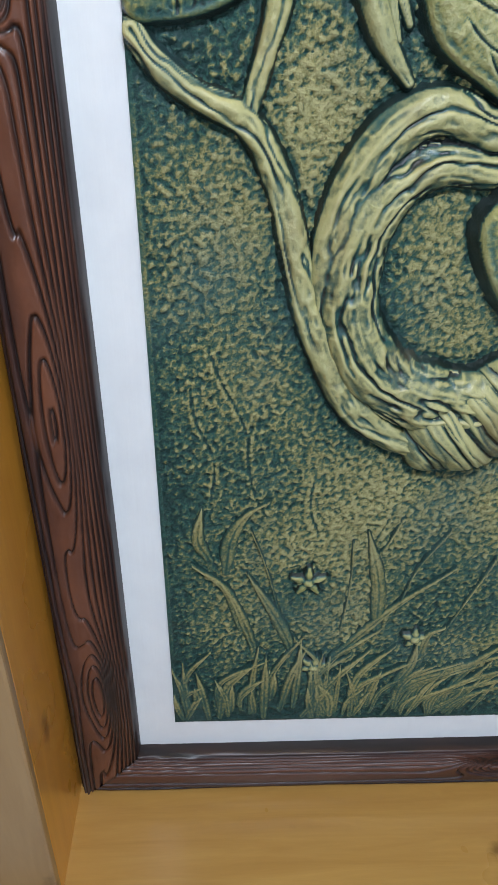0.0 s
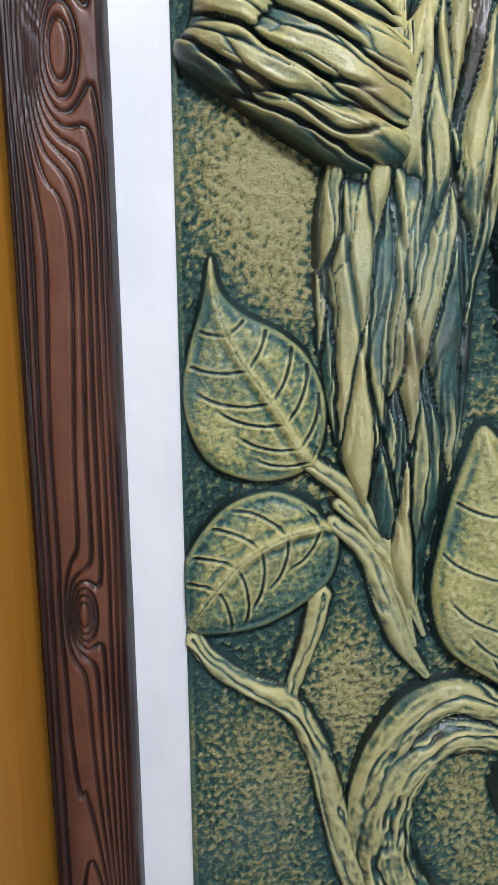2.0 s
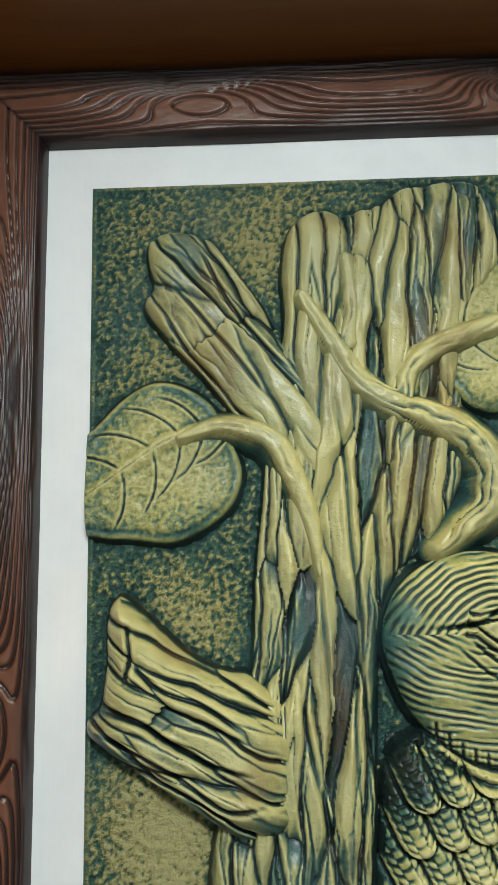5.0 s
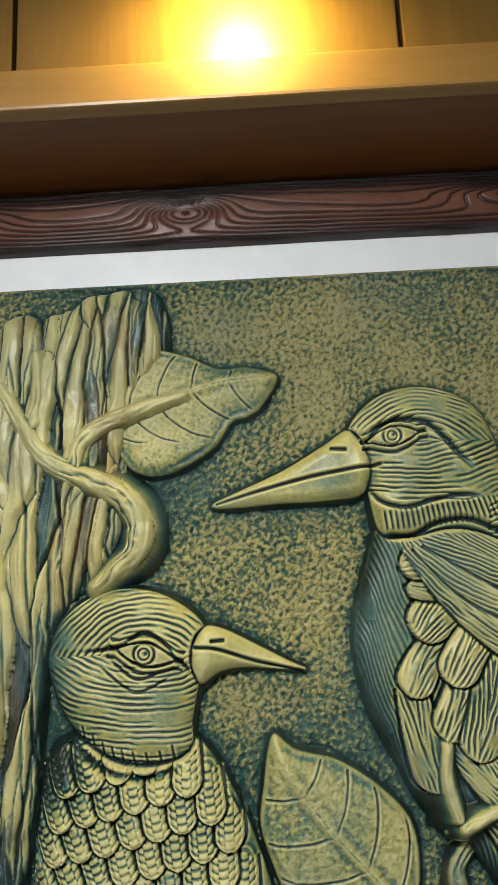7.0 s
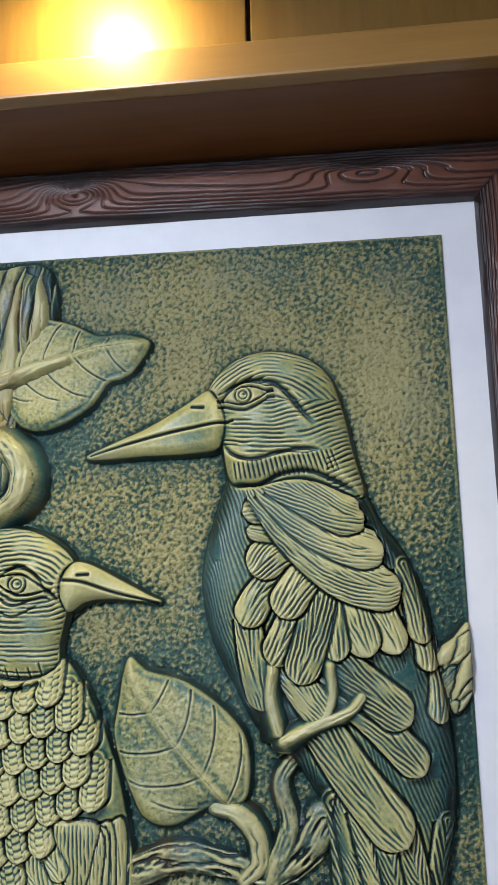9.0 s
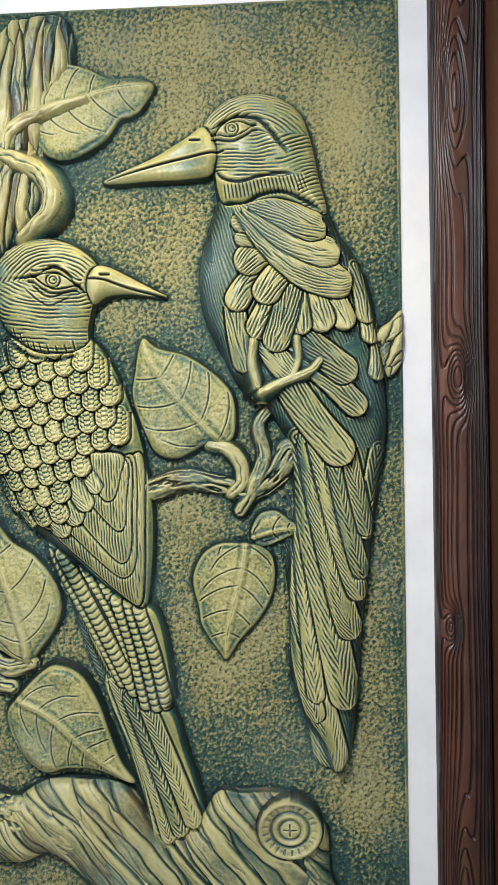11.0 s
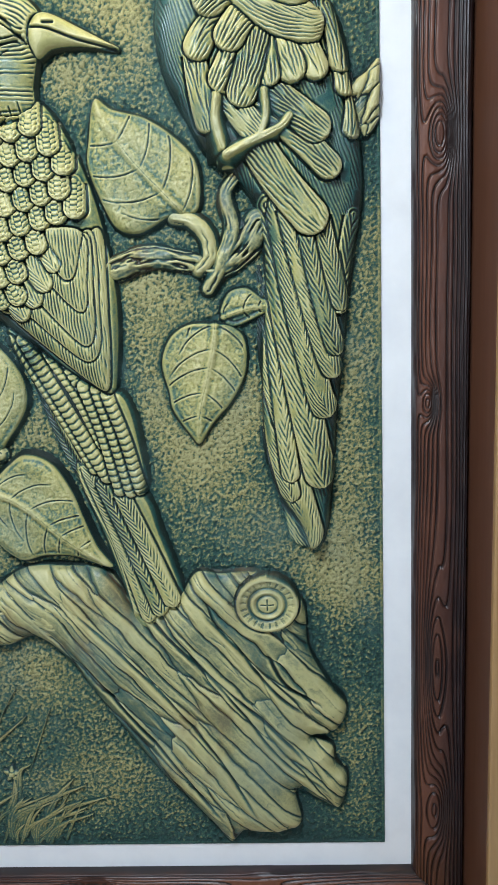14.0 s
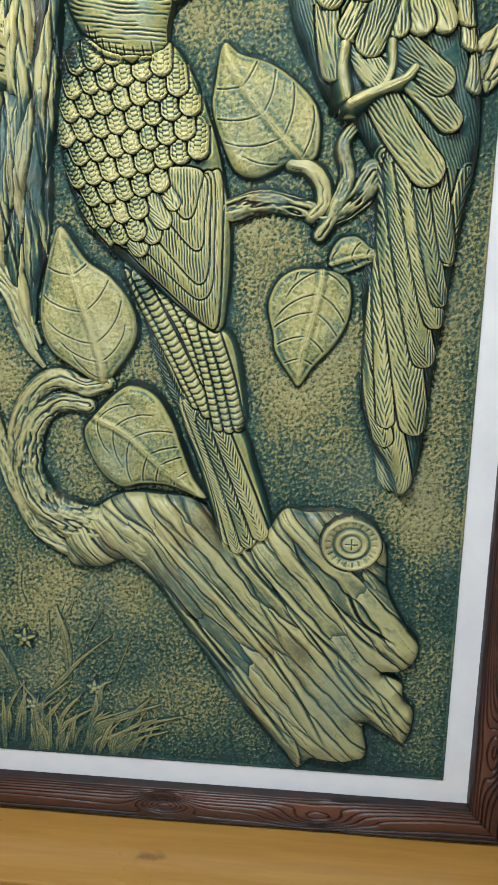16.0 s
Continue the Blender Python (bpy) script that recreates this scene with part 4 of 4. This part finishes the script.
for s, r in (([(32, 109), (36.4, 104.4), (40.2, 100.2)], 1.6), ([(34.8, 107.8), (38.6, 103.7), (42.4, 98.7)], 1.6), ([(38.7, 107.8), (41.5, 105.1), (44.7, 100.8)], 1.7), ([(42.1, 109.7), (44.1, 106.5), (46.5, 103.2)], 1.6), ([(44.5, 111.5), (46.4, 108.8), (48, 106.1)], 1.3)):
    feather(p, body, s, r, 1.0, 0.22, 0.5, 0.6, slope=0.3)
NECK, HIP = np.array([(38.8, 130)][0]), np.array([(45.9, 100.3)][0])
axis = (HIP - NECK) / np.hypot(*(HIP - NECK))
across = np.array([-axis[1], axis[0]])
span = np.hypot(*(HIP - NECK))
rng = random.Random(4)
for row in range(7, -2, -1):
    for k in range(-6, 7 if row < 5 else 6 - row):
        q = NECK + axis * (-0.8 + span * 0.11 * row) + across * (3.3 * (k + 0.5 * (row % 2)))
        turn = 0.09 * k + rng.uniform(-0.06, 0.06)
        dirn = axis * math.cos(turn) - across * math.sin(turn) * 0.8
        i, j = int((q[0] - p.x0) / p.res), int((q[1] - p.z0) / p.res)
        if 0 <= i < p.X.shape[1] and 0 <= j < p.X.shape[0] and db[j, i] > 0.1:
            feather(p, body, [tuple(q), tuple(q + dirn * (5.6 + 0.1 * row))], 1.62, 1.3, 0.26, 0.6, 0.85, 0.2, scale=True)
p.h = np.where((db > 0) & (db < 0.5), np.maximum(np.minimum(p.h, dome(db, 0.5, 3.0, 7.0) + 0.3), 0), p.h)
dh = inside(p.X, p.Z, spline(HEAD1, True))
p.paint = np.where(dh > 0, 0.05, p.paint)
p.h = np.where(dh > -0.5, np.maximum(dome(dh, 1.2, 2.8, 5.5), np.where(dh > 0, -9, p.h - 0.5 * np.exp(-((dh / 0.2) ** 2)))), p.h)
EYE1 = [(40.8, 142.4)][0]
down(p, dh, EYE1[0], EYE1[1], 0.62, 0.26, 5)
beak(p, BEAK1, (46.8, 141.8), [(46.5, 142.9), (49.1, 142.6), (53.4, 141.1), (59, 139.7)], [(48.1, 143.5), (50.1, 143.6)])
eye(p, EYE1[0], EYE1[1], 1.95, -0.22)
incise(p, [(32.8, 142.9), (37.5, 143.4), (40.4, 144.9), (42.8, 143.7), (44.4, 141.7), (45.6, 140.6), (46.7, 138.7)], 0.75, 0.26, 0.25)
incise(p, [(36.6, 142), (39.6, 139.7), (42.7, 140.4)], 0.5, 0.2, 0.2)
incise(p, [(35.2, 141.4), (39.5, 138.3), (43.9, 139.9)], 0.4, 0.17, 0.2)
incise(p, [(32.2, 132.6), (34.6, 130.7), (37, 129.4), (40.9, 128.9), (45.4, 129.9)], 1.1, 0.5, 0.3)
for k in range(9):
    q = spline([(33.1, 133.1), (35.8, 131.1), (38.5, 130.2), (42.1, 130.1), (45.5, 131.8)])[k * 3]
    incise(p, [(q[0], q[1] + 1.6), (q[0] + 0.2, q[1] - 0.3)], 0.3, 0.16, 0.25)
# Dark left side: umber paint, with the shade beside the trunk added to it.
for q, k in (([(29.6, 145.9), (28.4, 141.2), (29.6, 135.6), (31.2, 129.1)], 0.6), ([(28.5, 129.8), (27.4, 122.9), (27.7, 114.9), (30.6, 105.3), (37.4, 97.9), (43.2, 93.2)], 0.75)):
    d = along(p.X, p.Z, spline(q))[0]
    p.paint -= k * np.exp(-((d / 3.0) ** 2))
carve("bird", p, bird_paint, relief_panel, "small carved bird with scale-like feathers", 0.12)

HEAD2 = [(66.4, 168.4), (68.9, 171.8), (72.4, 173.6), (76.6, 173.8), (80.6, 172.4), (83.4, 169.6), (85, 164.6), (86, 159.4), (87.2, 153), (82.5, 154.7), (78.2, 155.6), (73.1, 154.8), (69.6, 155.3), (68.4, 159.9), (68.2, 164.5)]
BEAK2 = [(66.7, 168.7), (63.2, 166.9), (57.8, 163.9), (52.3, 161.6), (48.9, 160), (50.8, 159.4), (57, 159.7), (63.2, 159.8), (67.9, 160.6), (68.8, 164.7)]
BODY2 = [(70.2, 157.4), (67.5, 152.2), (65.4, 143.6), (66.3, 135.9), (69.4, 129.1), (72.7, 123.3), (78.4, 117.9), (80.7, 112.7), (81.2, 103.1), (80.3, 90.6), (80, 79.1), (81.5, 69.6), (85.8, 62.9), (87.9, 57.6)] + [(90.2, 60.5), (91.5, 70.6), (92.4, 82), (93.8, 93.5), (94.8, 104.9), (96.8, 114.4), (96.9, 122), (95.8, 129.6), (94.3, 138.1), (92.5, 144.8), (89.2, 149.7), (86.4, 154.5), (77.9, 157.6)]
p = Patch([HEAD2, BEAK2, BODY2], 1.5, 0.1)
db = inside(p.X, p.Z, spline(BODY2, True))
p.h = dome(db, 0.4, 3.4, 7.5)
body = np.maximum(p.h, -0.4).copy()
p.h = np.where(db > 0.3, p.h - 0.14 * np.abs(np.cos(3.1416 * (p.X * 0.9 + p.Z * 0.28 + 1.5 * fbm(p.X * 0.3, p.Z * 0.1, 3)) / 0.5)) ** 4 * (vnoise(p.X * 0.7, p.Z * 0.3, 4) > 0.35), p.h)
p.paint -= 0.16
TAIL2 = (
    ([(95.5, 113.2), (94.2, 105.6), (92.9, 97.8)], 1.6), ([(83, 74), (85.1, 67.9), (87.4, 58.2)], 3.0), ([(81.3, 93.8), (82, 78), (84.6, 66.9)], 1.7), ([(81.1, 107.4), (81.3, 89.9), (83.9, 78.8)], 1.7), ([(82.1, 101.6), (82.8, 88), (84.5, 70.4)], 1.5),
    ([(82, 115.1), (85.2, 93.9), (88.4, 76.1), (90, 69.2)], 2.7), ([(83.4, 115.1), (86.1, 99.7), (89.2, 86), (91.1, 81.1)], 2.2), ([(84.9, 115.1), (88, 101.7), (90.6, 92), (92.4, 87.6)], 1.9), ([(87.3, 115.1), (89.4, 103.6), (91.5, 94.9), (92.8, 91.2)], 1.6), ([(90.2, 113.2), (91.8, 105.6), (93.6, 98.3)], 1.5),
)
for s, r in TAIL2:
    feather(p, body, s, r, 0.9, 0.26, 0.55, 0.75, 0.15, slope=0.35)
WING2 = (
    ([(95.2, 135.2), (95.9, 129.6), (95.2, 124.5)], 1.5), ([(92.6, 138.3), (94.2, 134.6), (94.5, 130.7)], 1.6), ([(80.1, 124.6), (84.6, 117.8), (90.4, 110.8)], 2.9), ([(80.4, 130.3), (86.6, 125.4), (91.3, 120.7), (92.9, 118.9)], 2.1), ([(81.9, 132.7), (85.6, 129.6), (89.2, 126.6), (91.6, 124.8)], 2.5),
    ([(76.5, 131.3), (79, 127.8), (81.5, 125)], 2.2), ([(71.4, 137.9), (72.3, 131.5), (73.5, 126.2)], 2.0), ([(92, 144.1), (93.3, 139), (93.8, 134.1)], 1.7), ([(87.2, 140.9), (89.2, 136.5), (90.6, 133)], 2.0), ([(83.3, 142.3), (85.3, 137.1), (87, 132.7)], 2.2),
    ([(81.8, 142.3), (82.4, 137.1), (83, 132.2)], 1.7), ([(80.4, 143.6), (77.8, 137.8), (74.7, 131.8)], 2.2), ([(81.4, 143.6), (80.2, 136.5), (77.8, 129.5)], 2.3), ([(76, 143), (73.2, 140.4), (71.1, 136.6)], 2.1), ([(81.1, 144.9), (78.3, 141.7), (75.8, 137.7)], 2.4),
    ([(80.5, 146.9), (76.1, 146.6), (72.4, 143.1)], 2.6), ([(77.1, 148), (74.4, 148.2), (71.8, 148.9)], 1.1), ([(76.9, 151.3), (74.2, 151.7), (71.3, 151)], 1.9),
    ([(73.6, 154.5), (78.2, 147.9), (83.6, 142.9), (88.5, 141.1), (91.3, 141.2)], 2.9), ([(74.3, 155.2), (79.2, 150), (84.2, 147), (87.8, 145.9), (89.4, 145.8)], 2.7), ([(75, 155.9), (79.4, 153.3), (83.4, 151), (86, 150.1), (87.1, 150.1)], 2.7),
)
for s, r in WING2:
    feather(p, body, s, r, 1.2, 0.27, 0.55, 0.9, slope=0.12)
dh = inside(p.X, p.Z, spline(HEAD2, True))
p.paint = np.where(dh > 0, 0.0, p.paint)
p.h = np.where(dh > -0.5, np.maximum(dome(dh, 1.2, 2.8, 5.5), np.where(dh > 0, -9, p.h - 0.5 * np.exp(-((dh / 0.2) ** 2)))), p.h)
EYE2 = [(71.7, 167.2)][0]
down(p, np.where((p.Z < 158.9) & (p.X < 82.5), -1.0, dh), EYE2[0] + 4, EYE2[1] - 1, 0.62, 0.26, 8)
beak(p, BEAK2, (68.2, 164.2), [(49.5, 160), (56.5, 161.8), (62.6, 163.1), (69.9, 163.9)], [(63.8, 166.3), (66.1, 166)])
eye(p, EYE2[0], EYE2[1], 1.75, 0.12)
incise(p, [(68.4, 164.8), (69.1, 167.5), (72, 169.3), (75.7, 168.8), (77.8, 166.9), (79.8, 164.3), (81.3, 162.7)], 1.1, 0.42, 0.4)
incise(p, [(68.2, 161.4), (69.8, 159.3), (72.6, 158.4), (76.1, 159.2), (79.6, 159.6), (82.1, 159.2)], 0.7, 0.32, 0.3)
for k in range(22):
    incise(p, [(70 + 0.62 * k, 158.2 + 0.06 * k), (70.3 + 0.66 * k, 155.6 + 0.04 * k)], 0.3, 0.13, 0.08)
incise(p, [(69.8, 155.3), (73.1, 155), (76.1, 156.4), (79.7, 156.8), (83.3, 155.4), (86.9, 153.2)], 0.9, 0.36, 0.3)
for toe, r in (([(74.7, 131.3), (74.4, 127.8), (75.3, 123.7)], [0.45, 0.6, 0.5]), ([(76, 122.7), (79.6, 124.4), (84, 126.1), (85.7, 127.8)], [0.6, 0.6, 0.55, 0.45]), ([(82, 131.6), (82.1, 127.8), (80.9, 124.9)], [0.38, 0.45, 0.4])):
    stroke(p, toe, r, 5.2, 0.9, 1.0, 0.06, 17)
    d = along(p.X, p.Z, spline(toe))[0]
    p.paint += 0.25 * (d < 0.8)
# Body edges: dark green paint that also holds the shade on the belly side.
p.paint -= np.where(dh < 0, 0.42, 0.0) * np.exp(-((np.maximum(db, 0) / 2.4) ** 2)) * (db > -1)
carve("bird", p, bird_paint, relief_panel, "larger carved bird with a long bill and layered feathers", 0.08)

# Meadow: grass blades and flowers in low relief
rng = random.Random(11)
p = Patch([[(0, 0), (52, 40)]], 0, 0.12)
def blade(q, radii):
    """A dab of plaster drawn out into a blade, raised towards its tip, with a crease down the middle."""
    c = spline(q)
    w = p.window(c, max(radii) + 0.8)
    d, s, side, total = along(p.X[w], p.Z[w], c)
    r = np.interp(s, np.linspace(0, 1, len(radii)), radii)
    h = 0.05 + (0.3 + 0.45 * s) * np.sqrt(np.maximum(1 - (d / r) ** 2, 0)) - 0.12 * np.exp(-((side / 0.14) ** 2))
    h = np.where(d > r, 0.05 - 2.5 * (d - r), h)
    p.h[w] = np.maximum(p.h[w], h)
    p.paint[w] = np.where(d < r, -0.2 + 0.4 * s, p.paint[w])


for k in range(70):
    x, z = rng.uniform(0.5, 40), 0.5 + rng.uniform(0, 5) * rng.random()
    lean = rng.uniform(-0.5, 0.8) if x < 26 else rng.uniform(0.3, 1.3)
    tall = rng.uniform(4, 13) * (1.15 - 0.6 * abs(x - 18) / 30)
    bend = rng.uniform(-0.2, 0.3)
    q = [(x, z), (x + lean * tall * (0.35 - bend), z + tall * 0.55), (x + lean * tall * (0.9 + bend), z + tall)]
    wide = rng.uniform(0.35, 0.75)
    blade(q, [wide * 0.6, wide, wide * 0.8, 0.08])
for q, r in (([(25.8, 16.8), (25.4, 24.3), (23.6, 32.4)], [0.5, 0.8, 0.7]), ([(7.2, 26.5), (7.9, 31.6), (9.8, 35.1), (12.2, 36.8)], [0.4, 0.8, 0.7, 0.3]), ([(5.4, 28.3), (4.1, 31.6), (4.7, 36)], [0.4, 0.7, 0.5]), ([(9.1, 17.3), (7.2, 23.9), (3.3, 27.9)], [0.5, 0.6, 0.4]),
             ([(15.5, 13.1), (13.3, 19.1), (9.8, 26.4)], [0.5, 0.7, 0.5]), ([(10.5, 14.3), (8.5, 21.1), (6.8, 24.8)], [0.4, 0.6, 0.4]), ([(20.6, 11.9), (27.7, 20.6), (34.4, 26.7)], [0.5, 0.5, 0.3]), ([(31.6, 10.6), (32.4, 15.6), (34.4, 17)], [0.5, 0.6, 0.4]), ([(29.1, 6.4), (30.9, 10.6), (31.2, 14.2)], [0.6, 0.7, 0.5])):
    blade(q, [k * 1.25 for k in r] + [0.1])
for q in ([(14, 18.6), (11.8, 27.8), (10.2, 32.8)], [(21.2, 15.5), (22, 24), (22, 30.9)], [(27.9, 19.2), (29.8, 26.5), (33, 32.3)], [(23.8, 26.6), (26.1, 30.8), (27.3, 34.1)], [(34, 15.1), (36.6, 21.8), (39, 28)]):
    blade(q, [0.16, 0.16, 0.1])
ob = carve("grass", p, ground_paint, relief_panel, "raised grass blades in low relief", 0.16, 1.05, -0.05, False)
for c, petals, r in (([(17, 24.9)][0], 5, 2.0), ([(18.2, 10.4)][0], 6, 1.6), ([(30.8, 15.1)][0], 5, 1.4)):
    p = Patch([[c]], r + 0.8)
    for k in range(petals):
        a = 6.283 * k / petals + 0.3
        stroke(p, [(c[0] + 0.3 * math.cos(a), c[1] + 0.3 * math.sin(a)), (c[0] + r * math.cos(a), c[1] + r * math.sin(a))], [0.3, 0.5, 0.25], 0.25, 0.8, 0.5, 0.04, k)
    stroke(p, [(c[0] - 0.1, c[1]), (c[0] + 0.1, c[1])], [0.45, 0.45], 0.5, 0.8, 0.5, 0.02, 1)
    carve("flower", p, leaf_paint, relief_panel, "small star-shaped flower", 0.1)

# Ground plate: rough stipple, hollowed round the carved forms, brushed with uneven green glaze, darkened round the
# forms and at the rim
p = Patch([[(0, 0), (100, FH * 100)]], 0, 0.2)
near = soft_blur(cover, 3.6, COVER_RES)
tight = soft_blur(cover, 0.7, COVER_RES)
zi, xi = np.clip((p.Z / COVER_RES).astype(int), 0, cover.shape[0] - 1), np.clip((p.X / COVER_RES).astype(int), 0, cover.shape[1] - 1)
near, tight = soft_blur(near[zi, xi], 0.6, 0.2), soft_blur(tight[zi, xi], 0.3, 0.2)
rim = np.minimum(np.minimum(p.X, 100 - p.X), np.minimum(p.Z, FH * 100 - p.Z))
stipple = grit(p.X * 2.0, p.Z * 2.0, 1)
coarse = grit(p.X * 0.28, p.Z * 0.28, 6, 2)
p.h = 0.25 * (coarse - 0.5) + 0.95 * (stipple - 0.5) * (0.6 + 0.6 * coarse) - 0.24 * np.clip(tight * 4, 0, 1) * (1 - np.clip(tight - 0.6, 0, 0.4) * 2.5) - 0.02
p.h = np.where(rim < 0.5, 0.12 + 0.12 * (stipple - 0.5), p.h)
for line in ([(3.9, 52), (4.3, 47.4), (6.2, 41.8), (5.5, 35.8)], [(5.7, 56.3), (6.7, 52.6), (9.3, 46.7), (10.1, 43.2)], [(10.7, 48.6), (9.8, 43.2), (10.5, 38), (12.4, 33.3)], [(17.2, 40.1), (16.8, 35.6), (18.3, 30.7)], [(26.3, 35.4), (24.3, 28.8), (26.8, 23.5)]):
    incise(p, line, 0.12, 0.18, 0.35)
# Rim tone: teal of the border zone plus header and jamb shade painted in.
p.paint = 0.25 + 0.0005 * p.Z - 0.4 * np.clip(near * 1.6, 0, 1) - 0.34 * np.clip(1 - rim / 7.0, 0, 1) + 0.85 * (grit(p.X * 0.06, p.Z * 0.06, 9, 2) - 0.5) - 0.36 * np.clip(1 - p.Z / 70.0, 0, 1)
# patches where the gold was rubbed on more heavily
for cx, cz, reach, k in ((71, 78, 12, 0.3), (62, 151, 6, 0.22), (92, 52, 6, 0.22), (78, 179, 11, 0.14), (8, 124, 4.5, 0.28), (16, 76, 5, 0.2), (59, 103, 5, 0.2), (90, 176, 8, 0.12), (24, 33, 7, 0.12)):
    p.paint += k * np.exp(-(((p.X - cx) / reach) ** 2) - (((p.Z - cz) / (1.4 * reach)) ** 2))
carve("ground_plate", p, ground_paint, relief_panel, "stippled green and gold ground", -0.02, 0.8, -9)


# Border and carved frame
def bar(name, x0, x1, z0, z1):
    return part(name, box_bm(x0, x1, -0.0005, 0.0115, z0, z1, 0), mat_white, relief_panel, "white painted plaster border strip")


M = MAT_IN
bar("border_strip", -M - 0.004, 0.001, FZ - M - 0.004, FZ + FH + M + 0.004)
bar("border_strip", 0.999, 1 + M + 0.004, FZ - M - 0.004, FZ + FH + M + 0.004)
bar("border_strip", 0.001, 0.999, FZ - M - 0.004, FZ + 0.001)
bar("border_strip", 0.001, 0.999, FZ + FH - 0.001, FZ + FH + M + 0.004)


def rail(length, wide, knots, seed, outer=0.34):
    """A mitred frame rail along +x with its inner edge at z 0, as carved wood: grooves follow the contours of a field with knots in it."""
    n, m = int(length / 0.0022), int(wide / 0.0013)
    V, U = np.meshgrid(np.linspace(0, 1, n), np.linspace(0, 1, m))
    z = -U * wide
    x = (V - 0.5) * (length - 2 * wide * (1 - U))
    xs, us = x * 100, U * wide * 100
    v0 = us - 4.6 + 1.8 * (fbm(xs * 0.025, us * 0.02, seed, 2) - 0.5)
    f = 0.5 * np.sign(v0) * np.abs(v0) ** 1.65 + 1.6 * (fbm(xs * 0.03, us * 0.2, seed + 1, 2) - 0.5)
    for kx, ku, a, lx, lu in knots:
        f = f + 1.7 * a * np.exp(-(((xs - kx) / lx) ** 2) - (((us - ku) / lu) ** 2))
    tooth = f - np.floor(f)
    slope = np.hypot(np.gradient(f, axis=0) / (wide * 100 / m), np.gradient(f, axis=1) / (length * 100 / n)) + 0.05
    away = np.abs(tooth - 0.5) / slope
    broad = 0.06 + 0.18 * fbm(xs * 0.05, us * 0.5, seed + 2)
    cut = np.exp(-((away / broad) ** 4)) * np.clip(0.45 + 1.2 * fbm(xs * 0.06, us * 0.9, seed + 5), 0, 1)
    prof = 0.021 * np.clip(U / 0.05, 0, 1) ** 0.5 * np.clip((1 - U) / 0.10, 0, 1) ** 0.45 + 0.003 * np.sin(np.pi * U)
    y = -prof - 0.0008 * fbm(xs * 0.5, us * 1.5, seed + 7) + 0.0042 * cut
    # Edge tone: stain, plus the jamb's shade painted widest on the right rail.
    edge = np.clip(np.maximum(1 - U / 0.16, 1.15 - (1 - U) / outer), 0, 1) * (0.75 + 0.6 * fbm(xs * 0.2, us * 0.6, seed + 3))
    edge = np.maximum(edge, np.exp(-((np.minimum(V, 1 - V) * length / 0.003) ** 2)))
    me = bpy.data.meshes.new("rail")
    co = np.stack([x, y, z], 2).reshape(-1, 3)
    idx = np.arange(n * m).reshape(m, n)
    quads = np.stack([idx[:-1, :-1], idx[1:, :-1], idx[1:, 1:], idx[:-1, 1:]], 2).reshape(-1, 4)
    me.vertices.add(len(co))
    me.vertices.foreach_set("co", co.ravel())
    me.loops.add(quads.size)
    me.loops.foreach_set("vertex_index", quads.ravel().astype(np.int32))
    me.polygons.add(len(quads))
    me.polygons.foreach_set("loop_start", np.arange(0, quads.size, 4, dtype=np.int32))
    me.polygons.foreach_set("use_smooth", np.ones(len(quads), bool))
    me.update(calc_edges=True)
    for key, val in (("cut", cut), ("edge_stain_shade", np.clip(edge, 0, 1))):
        me.attributes.new(key, "FLOAT", "POINT").data.foreach_set("value", val.ravel().astype(np.float32))
    me.materials.append(frame_wood)
    ob = new("frame_rail", me)
    ob.parent = relief_panel
    return tagged(ob, "carved dark-stained wooden frame rail")


RX0, RX1, RZ0, RZ1 = -MAT_IN - 0.002, 1 + MAT_IN + 0.001, FZ - MAT_IN - 0.001, FZ + FH + MAT_IN - 0.001
WL, WR, WB, WT = RX0 - NL - 0.001, NR - RX1 - 0.001, RZ0 - NB - 0.001, NT - RZ1 - 0.001
zc, xc = (RZ0 + RZ1) / 2, (RX0 + RX1) / 2
HL, HW = RZ1 - RZ0, RX1 - RX0
# knots: place along the rail from its middle, across it, strength, reach along and across (cm)
bottom = rail(HW + 2 * WB, WB, ((-5, 3.6, 3.4, 4.5, 1.6), (26, 4, -2.5, 7, 2)), 51, 0.6)
bottom.matrix_world = pose(xc, -0.001, RZ0)
top = rail(HW + 2 * WT, WT, ((3.3, 4.2, -4.5, 5, 2.0), (-40, 4.5, -3, 8, 2), (38, 4, -3.4, 9, 2.2)), 52)
top.matrix_world = pose(xc, -0.001, RZ1, 0, 180, 0)
left = rail(HL + 2 * WL, WL, ((-38.9, 4.0, -4.6, 7, 2.2), (9.2, 4.3, -3.4, 3.2, 1.2), (87.2, 4.2, 3.0, 9, 1.8), (-72.8, 4.2, 3.2, 14, 2.0), (47.2, 4.4, 2.2, 12, 1.8)), 53)
left.matrix_world = pose(RX0, -0.001, zc, 0, 90, 0)
right = rail(HL + 2 * WR, WR, ((29.6, 4.2, -4.4, 5.5, 1.9), (-12.5, 2.6, -3.2, 3.0, 1.2), (-59.2, 4, 2.6, 12, 1.8), (77.8, 4, 3.0, 12, 2), (-87.2, 4.2, -3.0, 7, 1.8)), 54, 0.75)
right.matrix_world = pose(RX1, -0.001, zc, 0, -90, 0)
